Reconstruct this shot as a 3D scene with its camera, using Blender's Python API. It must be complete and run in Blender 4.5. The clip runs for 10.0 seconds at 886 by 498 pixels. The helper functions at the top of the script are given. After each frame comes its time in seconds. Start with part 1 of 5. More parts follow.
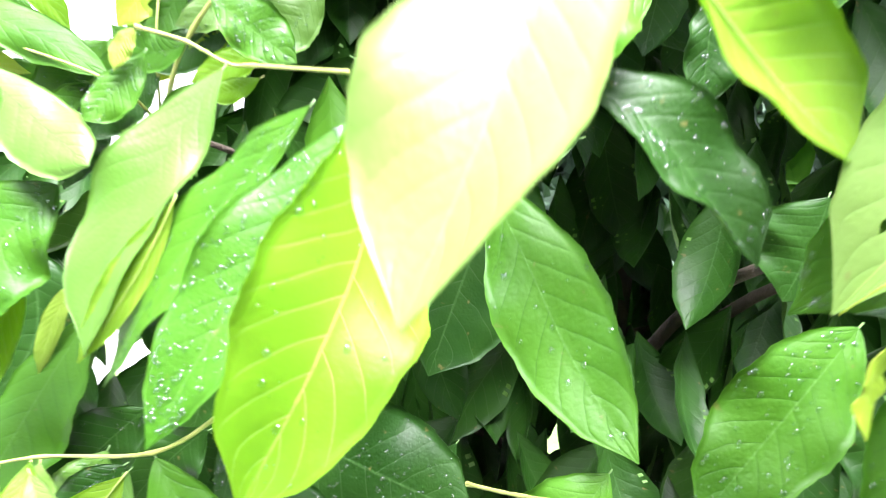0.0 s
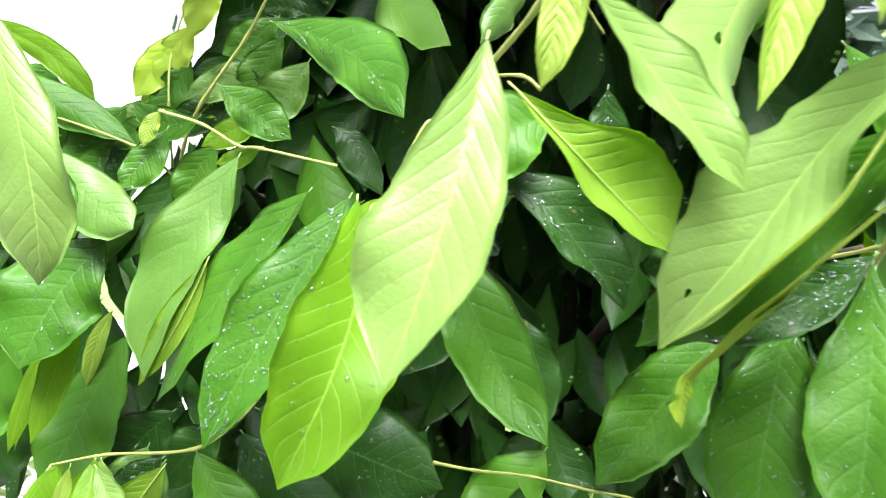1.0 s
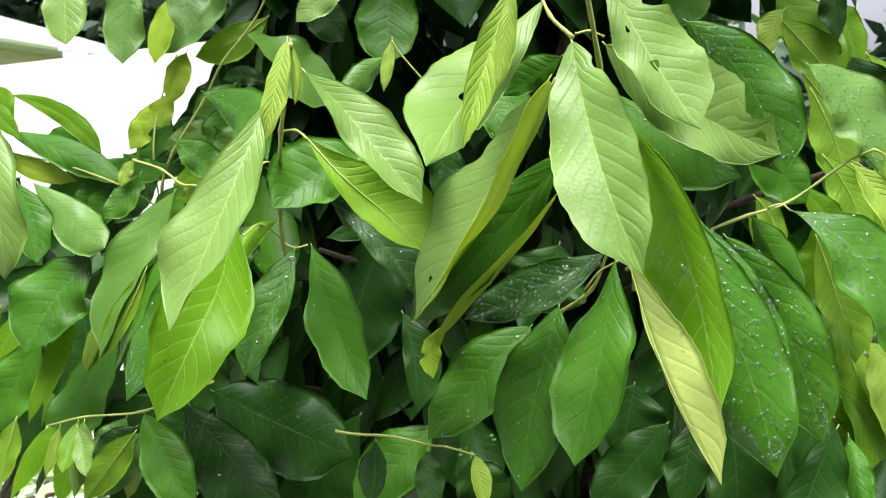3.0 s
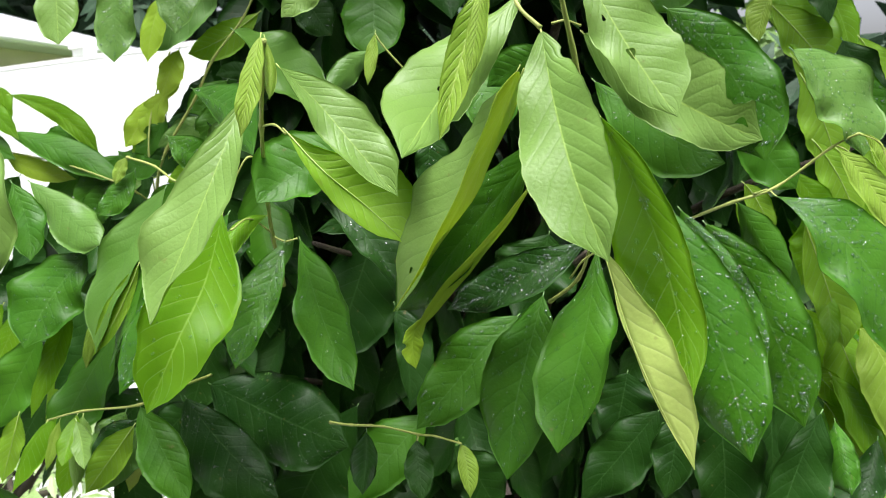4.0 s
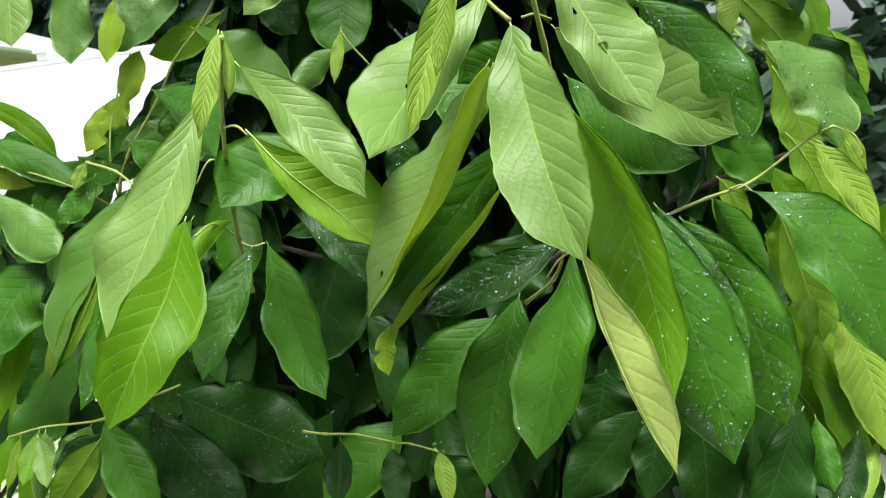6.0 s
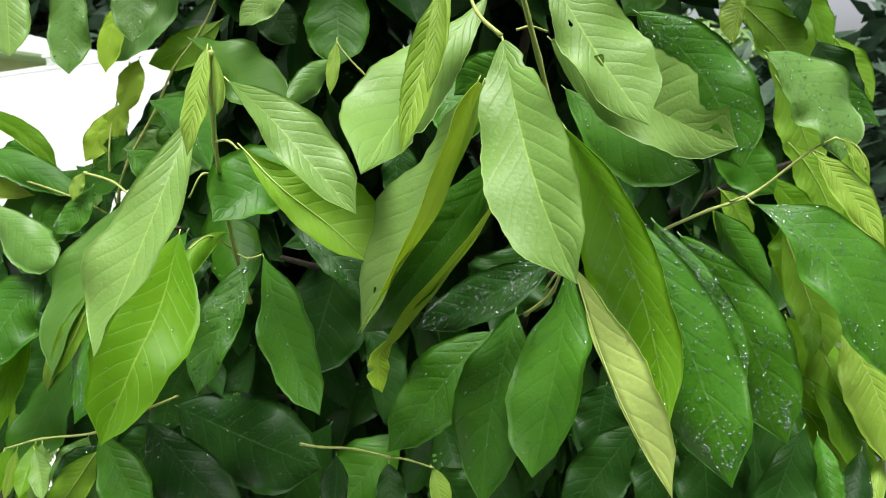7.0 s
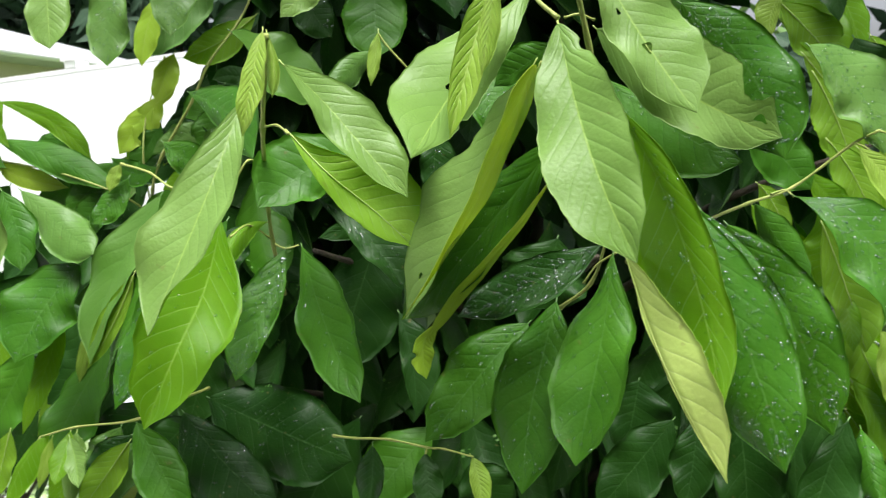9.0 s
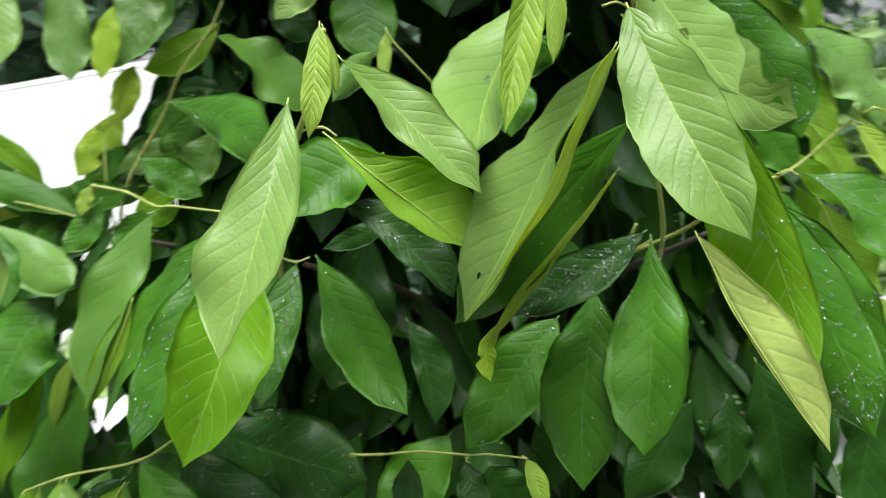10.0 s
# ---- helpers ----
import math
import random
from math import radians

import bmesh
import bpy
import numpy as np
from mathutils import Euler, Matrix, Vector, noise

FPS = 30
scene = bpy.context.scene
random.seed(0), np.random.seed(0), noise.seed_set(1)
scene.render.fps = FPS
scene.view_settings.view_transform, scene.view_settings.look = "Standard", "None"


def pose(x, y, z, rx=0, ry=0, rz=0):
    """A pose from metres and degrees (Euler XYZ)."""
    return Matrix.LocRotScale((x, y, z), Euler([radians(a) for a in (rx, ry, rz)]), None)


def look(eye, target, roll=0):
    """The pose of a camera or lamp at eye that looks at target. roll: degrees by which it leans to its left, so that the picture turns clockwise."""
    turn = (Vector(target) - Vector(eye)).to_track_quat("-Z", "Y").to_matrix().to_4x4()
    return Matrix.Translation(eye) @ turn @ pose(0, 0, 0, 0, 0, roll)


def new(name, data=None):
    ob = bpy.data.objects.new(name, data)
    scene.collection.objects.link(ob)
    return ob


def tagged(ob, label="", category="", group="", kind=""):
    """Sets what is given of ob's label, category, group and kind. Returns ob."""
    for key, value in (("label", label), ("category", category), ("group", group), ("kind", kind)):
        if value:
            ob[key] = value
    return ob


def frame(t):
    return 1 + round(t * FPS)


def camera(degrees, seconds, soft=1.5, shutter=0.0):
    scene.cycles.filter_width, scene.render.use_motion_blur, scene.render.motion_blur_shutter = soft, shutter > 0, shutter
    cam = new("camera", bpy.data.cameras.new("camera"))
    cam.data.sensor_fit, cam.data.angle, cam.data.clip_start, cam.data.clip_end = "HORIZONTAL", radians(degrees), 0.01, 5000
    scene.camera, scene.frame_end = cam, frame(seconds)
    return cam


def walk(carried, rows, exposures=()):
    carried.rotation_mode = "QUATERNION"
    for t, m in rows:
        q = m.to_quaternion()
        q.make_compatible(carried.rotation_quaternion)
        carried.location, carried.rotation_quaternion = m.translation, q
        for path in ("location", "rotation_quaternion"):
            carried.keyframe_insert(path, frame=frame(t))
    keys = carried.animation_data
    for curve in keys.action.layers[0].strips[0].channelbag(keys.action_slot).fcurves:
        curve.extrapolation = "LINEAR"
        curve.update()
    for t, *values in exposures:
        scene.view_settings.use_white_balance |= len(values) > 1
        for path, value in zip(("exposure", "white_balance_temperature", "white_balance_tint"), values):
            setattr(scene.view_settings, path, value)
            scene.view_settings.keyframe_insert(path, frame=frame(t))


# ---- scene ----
cam = camera(62.0, 10.0, 1.0, 0.5)
cam.data.dof.use_dof, cam.data.dof.focus_distance, cam.data.dof.aperture_fstop = True, 0.50, 18.0
PATH = [
    (0, (0.003, -0.029, 1.486), (-0.015, 1.936, 1.111), 1.0),
    (0.5, (-0.003, -0.108, 1.544), (-0.007, 1.842, 1.101), 0.8),
    (1, (0.008, -0.158, 1.559), (0.067, 1.793, 1.126), -0.1),
    (1.5, (0.095, -0.21, 1.557), (0.016, 1.749, 1.162), -0.1),
    (2, (0.175, -0.272, 1.573), (0.044, 1.695, 1.235), -1.3),
    (2.5, (0.2, -0.314, 1.563), (0.034, 1.653, 1.241), -1.6),
    (4, (0.24, -0.322, 1.561), (0.016, 1.635, 1.214), -3.3),
    (4.5, (0.245, -0.309, 1.557), (0.045, 1.651, 1.209), -4.4),
    (5, (0.242, -0.303, 1.557), (0.068, 1.658, 1.207), -4.4),
    (5.5, (0.238, -0.304, 1.557), (0.083, 1.658, 1.205), -4.2),
    (7, (0.252, -0.294, 1.567), (0.07, 1.668, 1.223), -4.2),
    (7.5, (0.252, -0.282, 1.562), (0.07, 1.683, 1.235), -4.5),
    (8, (0.246, -0.281, 1.556), (0.068, 1.684, 1.233), -4.3),
    (8.5, (0.236, -0.291, 1.555), (0.058, 1.674, 1.229), -3.3),
    (9, (0.225, -0.3, 1.554), (0.018, 1.663, 1.231), -3.8),
    (9.5, (0.202, -0.297, 1.555), (-0.07, 1.658, 1.23), -4.5),
    (10, (0.114, -0.286, 1.553), (0.173, 1.687, 1.235), -6.7),
]
EXPOSURES = [(0.0, 3.55, 6050, 27), (0.5, 2.95, 6100, 25), (1.0, 2.62, 6200, 23), (1.5, 2.37, 6300, 20), (2.0, 2.14, 6350, 20), (2.5, 2.02, 6350, 20),
             (4.0, 1.67, 6350, 15), (7.0, 1.57, 6350, 13), (10.0, 1.57, 6350, 13)]
walk(cam, [(t, look(eye, target, roll)) for t, eye, target, roll in PATH], EXPOSURES)

# ---- world and light ----
SUN_AZ, SUN_EL = 166.0, 73.0          # soft daylight under thin cloud, from high behind the camera
world = bpy.data.worlds.new("overcast_sky")
scene.world = world
world.use_nodes = True
wn = world.node_tree
for n in list(wn.nodes):
    wn.nodes.remove(n)
w_out = wn.nodes.new("ShaderNodeOutputWorld")
w_bg = wn.nodes.new("ShaderNodeBackground")
w_sky = wn.nodes.new("ShaderNodeTexSky")
w_sky.sky_type = "NISHITA"
w_sky.sun_disc = False
w_sky.sun_elevation, w_sky.sun_rotation = radians(SUN_EL), radians(SUN_AZ)
w_sky.dust_density, w_sky.air_density, w_sky.ozone_density = 4.0, 1.0, 1.0
w_hs = wn.nodes.new("ShaderNodeHueSaturation")
w_hs.inputs["Saturation"].default_value = 0.3
w_bg.inputs["Strength"].default_value = 0.06
wn.links.new(w_sky.outputs[0], w_hs.inputs["Color"])
wn.links.new(w_hs.outputs[0], w_bg.inputs["Color"])
wn.links.new(w_bg.outputs[0], w_out.inputs["Surface"])
sun = new("sun", bpy.data.lights.new("sun", "SUN"))
sun.data.energy, sun.data.angle, sun.data.color = 2.6, radians(36), (1.0, 0.98, 0.95)
az, el = radians(SUN_AZ), radians(SUN_EL)
toward = Vector((math.sin(az) * math.cos(el), math.cos(az) * math.cos(el), math.sin(el)))
sun.matrix_world = look(toward * 30, (0, 0, 0))


# ---- materials ----
def shader(name):
    m = bpy.data.materials.new(name)
    m.use_nodes = True
    nt = m.node_tree
    for n in list(nt.nodes):
        nt.nodes.remove(n)
    return m, nt, lambda kind: nt.nodes.new("ShaderNode" + kind), nt.links.new


def calc(nt, op, a, b=None, c=None):
    n = nt.nodes.new("ShaderNodeMath")
    n.operation = op
    for i, v in enumerate((a, b, c)):
        if v is None:
            continue
        if isinstance(v, (int, float)):
            n.inputs[i].default_value = v
        else:
            nt.links.new(v, n.inputs[i])
    return n.outputs[0]


def blend(nt, fac, a, b):
    n = nt.nodes.new("ShaderNodeMix")
    n.data_type = "RGBA"
    for socket, v in ((n.inputs["Factor"], fac), (n.inputs["A"], a), (n.inputs["B"], b)):
        if isinstance(v, (int, float)):
            socket.default_value = v
        elif isinstance(v, tuple):
            socket.default_value = (*v, 1)
        else:
            nt.links.new(v, socket)
    return n.outputs["Result"]


def ramp(nt, v, lo, hi):
    n = nt.nodes.new("ShaderNodeMapRange")
    n.interpolation_type = "SMOOTHSTEP"
    n.inputs["From Min"].default_value, n.inputs["From Max"].default_value = lo, hi
    nt.links.new(v, n.inputs["Value"])
    return n.outputs["Result"]


def leaf_material(name, colour, other, vein, glow, rough, through_share, veins=11, relief=0.5, vein_mix=0.5, rib_mix=0.7, puff=0.5, gloss=0.4, rib_colour=None):
    """A leaf skin: feathered side veins, quilting between them, blotches, gloss, and light that comes through."""
    m, nt, node, link = shader(name)
    uv = node("UVMap")
    uv.uv_map = "UVMap"
    sep = node("SeparateXYZ")
    link(uv.outputs[0], sep.inputs[0])
    u = sep.outputs["X"]
    v = calc(nt, "ABSOLUTE", calc(nt, "MULTIPLY_ADD", sep.outputs["Y"], 2.0, -1.0))
    geo = node("TexCoord")
    info = node("ObjectInfo")
    wob = node("TexNoise")
    wob.inputs["Scale"].default_value = 24
    link(geo.outputs["Object"], wob.inputs["Vector"])
    bend = calc(nt, "POWER", v, 1.08)
    phase = calc(nt, "MULTIPLY", calc(nt, "SUBTRACT", u, calc(nt, "MULTIPLY", bend, 0.20)), float(veins))
    phase = calc(nt, "ADD", phase, calc(nt, "MULTIPLY", wob.outputs[0], 0.45))
    phase = calc(nt, "ADD", phase, calc(nt, "MULTIPLY", calc(nt, "SIGN", calc(nt, "SUBTRACT", sep.outputs["Y"], 0.5)), 0.2))
    tri = calc(nt, "MULTIPLY", calc(nt, "ABSOLUTE", calc(nt, "SUBTRACT", calc(nt, "FRACT", phase), 0.5)), 2.0)
    line = calc(nt, "MULTIPLY", ramp(nt, tri, 0.92, 0.99), ramp(nt, v, 1.0, 0.72))
    rib = ramp(nt, v, 0.030, 0.010)
    net = node("TexVoronoi")
    net.feature = "DISTANCE_TO_EDGE"
    net.inputs["Scale"].default_value = 260
    link(geo.outputs["Object"], net.inputs["Vector"])
    blot = node("TexNoise")
    blot.inputs["Scale"].default_value, blot.inputs["Detail"].default_value = 22, 4
    link(geo.outputs["Object"], blot.inputs["Vector"])
    fine = node("TexNoise")
    fine.inputs["Scale"].default_value, fine.inputs["Detail"].default_value = 420, 3
    link(geo.outputs["Object"], fine.inputs["Vector"])
    mixv = calc(nt, "ADD", calc(nt, "MULTIPLY", ramp(nt, blot.outputs[0], 0.3, 0.72), 0.6), calc(nt, "MULTIPLY", info.outputs["Random"], 0.4))
    col = blend(nt, mixv, colour, other)
    col = blend(nt, calc(nt, "MULTIPLY", fine.outputs[0], 0.22), col, tuple(c * 0.55 for c in colour))
    col = blend(nt, calc(nt, "MULTIPLY", line, vein_mix), col, vein)
    col = blend(nt, calc(nt, "MULTIPLY", rib, rib_mix), col, rib_colour or vein)
    rim = calc(nt, "MULTIPLY", ramp(nt, v, 0.97, 0.995), 0.15)
    col = blend(nt, rim, col, tuple(min(0.7, c * 2.2 + 0.02) for c in other))
    speck = node("TexNoise")
    speck.inputs["Scale"].default_value, speck.inputs["Detail"].default_value = 130, 2
    link(geo.outputs["Object"], speck.inputs["Vector"])
    col = blend(nt, calc(nt, "MULTIPLY", ramp(nt, speck.outputs[0], 0.70, 0.78), 0.5), col, (0.16, 0.13, 0.04))
    pucker = node("TexNoise")
    pucker.inputs["Scale"].default_value, pucker.inputs["Detail"].default_value = 150, 3
    link(geo.outputs["Object"], pucker.inputs["Vector"])
    quilt = calc(nt, "SUBTRACT", 1.0, calc(nt, "POWER", tri, 4.0))
    quilt = calc(nt, "MULTIPLY", quilt, calc(nt, "MULTIPLY_ADD", pucker.outputs[0], 1.5, 0.25))
    quilt = calc(nt, "MULTIPLY", quilt, ramp(nt, v, 1.0, 0.7))
    high = calc(nt, "ADD", calc(nt, "MULTIPLY", quilt, puff), calc(nt, "MULTIPLY", fine.outputs[0], 0.12))
    high = calc(nt, "ADD", high, calc(nt, "MULTIPLY", net.outputs["Distance"], 0.22))
    high = calc(nt, "ADD", high, calc(nt, "MULTIPLY", blot.outputs[0], 0.8))
    bump = node("Bump")
    bump.inputs["Strength"].default_value, bump.inputs["Distance"].default_value = relief, 0.0009
    link(high, bump.inputs["Height"])
    skin = node("BsdfPrincipled")
    link(col, skin.inputs["Base Color"])
    link(calc(nt, "ADD", calc(nt, "MULTIPLY", blot.outputs[0], 0.25), rough - 0.12), skin.inputs["Roughness"])
    skin.inputs["Specular IOR Level"].default_value = gloss
    link(bump.outputs[0], skin.inputs["Normal"])
    soft = node("BsdfTranslucent")
    pale_vein = sum(vein) > sum(other)
    link(blend(nt, calc(nt, "MULTIPLY", line, 0.6 if pale_vein else 0.35), glow, tuple(c * 0.75 + 0.16 if pale_vein else c * 0.5 for c in glow)), soft.inputs["Color"])
    mix = node("MixShader")
    mix.inputs["Fac"].default_value = through_share
    link(skin.outputs[0], mix.inputs[1])
    link(soft.outputs[0], mix.inputs[2])
    out = node("OutputMaterial")
    link(mix.outputs[0], out.inputs["Surface"])
    return m


def plain(name, a, b, rough, scale=8.0, bump=0.2, size=0.01, metal=0.0, detail=6):
    m, nt, node, link = shader(name)
    geo, noise_a, noise_b = node("TexCoord"), node("TexNoise"), node("TexNoise")
    noise_a.inputs["Scale"].default_value, noise_a.inputs["Detail"].default_value = scale, detail
    noise_b.inputs["Scale"].default_value, noise_b.inputs["Detail"].default_value = scale * 12, 4
    link(geo.outputs["Object"], noise_a.inputs["Vector"])
    link(geo.outputs["Object"], noise_b.inputs["Vector"])
    fac = calc(nt, "ADD", calc(nt, "MULTIPLY", ramp(nt, noise_a.outputs[0], 0.3, 0.7), 0.65), calc(nt, "MULTIPLY", noise_b.outputs[0], 0.35))
    skin, bmp, out = node("BsdfPrincipled"), node("Bump"), node("OutputMaterial")
    link(blend(nt, fac, a, b), skin.inputs["Base Color"])
    link(calc(nt, "MULTIPLY_ADD", noise_b.outputs[0], 0.2, rough - 0.1), skin.inputs["Roughness"])
    skin.inputs["Metallic"].default_value = metal
    bmp.inputs["Strength"].default_value, bmp.inputs["Distance"].default_value = bump, size
    link(noise_b.outputs[0], bmp.inputs["Height"])
    link(bmp.outputs[0], skin.inputs["Normal"])
    link(skin.outputs[0], out.inputs["Surface"])
    return m


UPPER = {
    # Mature green lowered further, so inner shade is partly in the colour.
    "mature": leaf_material("mature_shaded_leaf", (0.009, 0.044, 0.004), (0.020, 0.076, 0.006), (0.045, 0.12, 0.026), (0.05, 0.22, 0.004), 0.47, 0.14, 9, 1.0, 0.22, 0.5, 0.24, 0.20),
    "mid": leaf_material("full_grown_leaf", (0.036, 0.142, 0.006), (0.066, 0.206, 0.010), (0.022, 0.095, 0.006), (0.15, 0.46, 0.004), 0.46, 0.30, 9, 1.0, 0.38, 0.5, 0.30, 0.26, (0.10, 0.24, 0.045)),
    "fresh": leaf_material("fresh_leaf", (0.080, 0.205, 0.022), (0.125, 0.265, 0.042), (0.055, 0.18, 0.018), (0.18, 0.44, 0.008), 0.46, 0.28, 9, 1.0, 0.22, 0.4, 0.22, 0.42),
    "young": leaf_material("young_leaf", (0.146, 0.276, 0.047), (0.206, 0.352, 0.080), (0.095, 0.240, 0.030), (0.30, 0.55, 0.02), 0.42, 0.26, 12, 1.0, 0.22, 0.6, 0.26, 0.34, (0.36, 0.54, 0.11)),
    "lime": leaf_material("lime_leaf", (0.105, 0.260, 0.008), (0.165, 0.330, 0.010), (0.32, 0.50, 0.08), (0.41, 0.70, 0.004), 0.45, 0.52, 11, 1.0, 0.75, 0.8, 0.25, 0.32),
    "tender": leaf_material("tender_leaf", (0.250, 0.430, 0.040), (0.340, 0.520, 0.070), (0.48, 0.62, 0.14), (0.42, 0.60, 0.03), 0.5, 0.35, 12, 1.0, 0.4, 0.8),
    # Base colour lightened in place of backlight on upright and shaded leaves.
    "pale": leaf_material("backlit_pale_leaf", (0.32, 0.53, 0.04), (0.40, 0.58, 0.06), (0.45, 0.58, 0.15), (0.62, 0.78, 0.02), 0.45, 0.42, 9, 0.3, 0.4),
}
UNDER = {
    "mature": leaf_material("mature_underside", (0.085, 0.220, 0.030), (0.120, 0.270, 0.045), (0.20, 0.36, 0.09), (0.10, 0.30, 0.005), 0.6, 0.22, 10, 0.6, 0.4),
    "lime": leaf_material("lime_underside", (0.190, 0.390, 0.020), (0.250, 0.450, 0.030), (0.40, 0.55, 0.12), (0.46, 0.70, 0.005), 0.6, 0.52, 11, 0.8, 0.6),
    "pale": leaf_material("pale_underside", (0.46, 0.60, 0.15), (0.56, 0.68, 0.20), (0.70, 0.78, 0.34), (0.62, 0.72, 0.16), 0.6, 0.5, 9, 0.6, 0.5),
}
UNDER["mid"] = UNDER["fresh"] = UNDER["mature"]
UNDER["young"] = UNDER["tender"] = UNDER["lime"]
RIB_DARK = plain("mature_midrib", (0.08, 0.19, 0.04), (0.13, 0.26, 0.06), 0.45, 60, 0.2, 0.001)
RIB_PALE = plain("young_midrib", (0.38, 0.52, 0.10), (0.48, 0.60, 0.16), 0.5, 60, 0.2, 0.001)
STEM = plain("green_twig", (0.26, 0.36, 0.06), (0.42, 0.46, 0.12), 0.55, 120, 0.5, 0.001)
BARK = plain("brown_bark", (0.028, 0.024, 0.014), (0.075, 0.060, 0.034), 0.8, 30, 0.8, 0.004)
m, nt, node, link = shader("rain_water")
s_node, t_node, x_node, o_node = node("BsdfGlossy"), node("BsdfTransparent"), node("MixShader"), node("OutputMaterial")
s_node.inputs["Roughness"].default_value = 0.16
t_node.inputs["Color"].default_value = (0.84, 0.91, 0.82, 1)
x_node.inputs["Fac"].default_value = 0.925
link(s_node.outputs[0], x_node.inputs[1])
link(t_node.outputs[0], x_node.inputs[2])
link(x_node.outputs[0], o_node.inputs["Surface"])
WATER = m
GRASS = plain("lawn", (0.08, 0.16, 0.035), (0.15, 0.25, 0.06), 0.8, 1.5, 0.8, 0.04)
CONCRETE = plain("pale_concrete", (0.42, 0.42, 0.41), (0.58, 0.58, 0.56), 0.6, 1.2, 0.3, 0.01)
WHITEWASH = plain("white_wall_paint", (0.85, 0.85, 0.85), (0.90, 0.90, 0.90), 0.6, 1.0, 0.2, 0.004)
SOIL = plain("damp_soil", (0.018, 0.013, 0.009), (0.045, 0.032, 0.02), 0.85, 6, 0.9, 0.03)
ROOF = plain("grey_roof", (0.42, 0.43, 0.45), (0.55, 0.56, 0.58), 0.5, 2.0, 0.4, 0.02)
TAN = plain("tan_render", (0.50, 0.44, 0.34), (0.60, 0.53, 0.42), 0.8, 1.5, 0.3, 0.01)
# Kept dark so that the added back wall bounces little light.
BROWN = plain("blocker_wall_brown", (0.10, 0.085, 0.07), (0.15, 0.125, 0.10), 0.85, 1.5, 0.3, 0.01)
GLASS_DARK = plain("window_glass", (0.02, 0.025, 0.03), (0.04, 0.045, 0.05), 0.15, 1.0, 0.0, 0.001)
FAR_DARK = plain("dark_tree_leaves", (0.015, 0.045, 0.02), (0.03, 0.075, 0.03), 0.7, 3, 0.3, 0.02)
FAR_LIGHT = plain("garden_leaves", (0.09, 0.19, 0.04), (0.20, 0.32, 0.09), 0.6, 3, 0.3, 0.02)
HEDGE = plain("pale_hedge_leaves", (0.20, 0.38, 0.05), (0.50, 0.62, 0.34), 0.4, 14, 0.3, 0.005)
TRUNK_RED = plain("reddish_bark", (0.16, 0.07, 0.05), (0.24, 0.12, 0.08), 0.85, 4, 0.8, 0.03)


# ---- mesh helpers ----
def mesh_of(name, verts, faces, mats, slots=None, uvs=None, smooth=True):
    me = bpy.data.meshes.new(name)
    me.from_pydata(verts, [], faces)
    for mt in mats:
        me.materials.append(mt)
    if slots:
        me.polygons.foreach_set("material_index", slots)
    me.polygons.foreach_set("use_smooth", [smooth] * len(me.polygons))
    if uvs:
        layer = me.uv_layers.new(name="UVMap")
        flat = [c for poly in me.polygons for i in poly.vertices for c in uvs[i]]
        layer.data.foreach_set("uv", flat)
    me.update()
    return me


def put(name, me, parent=None, label=""):
    ob = new(name, me)
    ob.parent = parent
    return tagged(ob, label)


def tube(points, radii, sides=7):
    """A tapered round rod through points: vertices and faces."""
    pts = [Vector(p) for p in points]
    verts, faces = [], []
    side = None
    for i, p in enumerate(pts):
        way = (pts[min(i + 1, len(pts) - 1)] - pts[max(i - 1, 0)]).normalized()
        if side is None:
            side = way.orthogonal().normalized()
        side = (side - way * side.dot(way)).normalized()
        other = way.cross(side)
        for k in range(sides):
            a = 2 * math.pi * k / sides
            verts.append(p + (side * math.cos(a) + other * math.sin(a)) * radii[i])
    for i in range(len(pts) - 1):
        for k in range(sides):
            j = (k + 1) % sides
            faces.append((i * sides + k, i * sides + j, (i + 1) * sides + j, (i + 1) * sides + k))
    faces.append(tuple(reversed(range(sides))))
    faces.append(tuple(range((len(pts) - 1) * sides, len(pts) * sides)))
    return verts, faces


def smooth_line(points, per=6):
    """Catmull-Rom through points."""
    p = [Vector(q) for q in points]
    p = [2 * p[0] - p[1]] + p + [2 * p[-1] - p[-2]]
    out = []
    for i in range(1, len(p) - 2):
        for k in range(per):
            t = k / per
            out.append(0.5 * (2 * p[i] + (p[i + 1] - p[i - 1]) * t + (2 * p[i - 1] - 5 * p[i] + 4 * p[i + 1] - p[i + 2]) * t * t
                              + (3 * p[i] - p[i - 1] - 3 * p[i + 1] + p[i + 2]) * t ** 3))
    return out + [p[-2]]


def box(x0, x1, y0, y1, z0, z1):
    v = [(x, y, z) for z in (z0, z1) for y in (y0, y1) for x in (x0, x1)]
    return v, [(0, 2, 3, 1), (4, 5, 7, 6), (0, 1, 5, 4), (2, 6, 7, 3), (0, 4, 6, 2), (1, 3, 7, 5)]


# ---- the shrub ----
shrub = tagged(new("shrub"), "dense shrub with large wet drooping green leaves", "shrub")
shrub.location = (0.25, 1.0, 0)
BASE = Matrix.Translation((-0.25, -1.0, 0))


def on_shrub(name, me, parent=None, label=""):
    ob = put(name, me, parent or shrub, label)
    if parent is None:
        ob.matrix_parent_inverse = BASE
    return ob


rnd = random.Random(7)
LOOK = {"mature": "dark green glossy leaf", "mid": "full-grown mid-green leaf", "young": "pale green young leaf", "fresh": "fresh green leaf, wet from rain",
        "lime": "lime green leaf with light through it", "tender": "small folded unfolding yellow-green leaf, or lime leaf lightened as if backlit", "pale": "pale yellow-green leaf or underside, lightened as if backlit"}


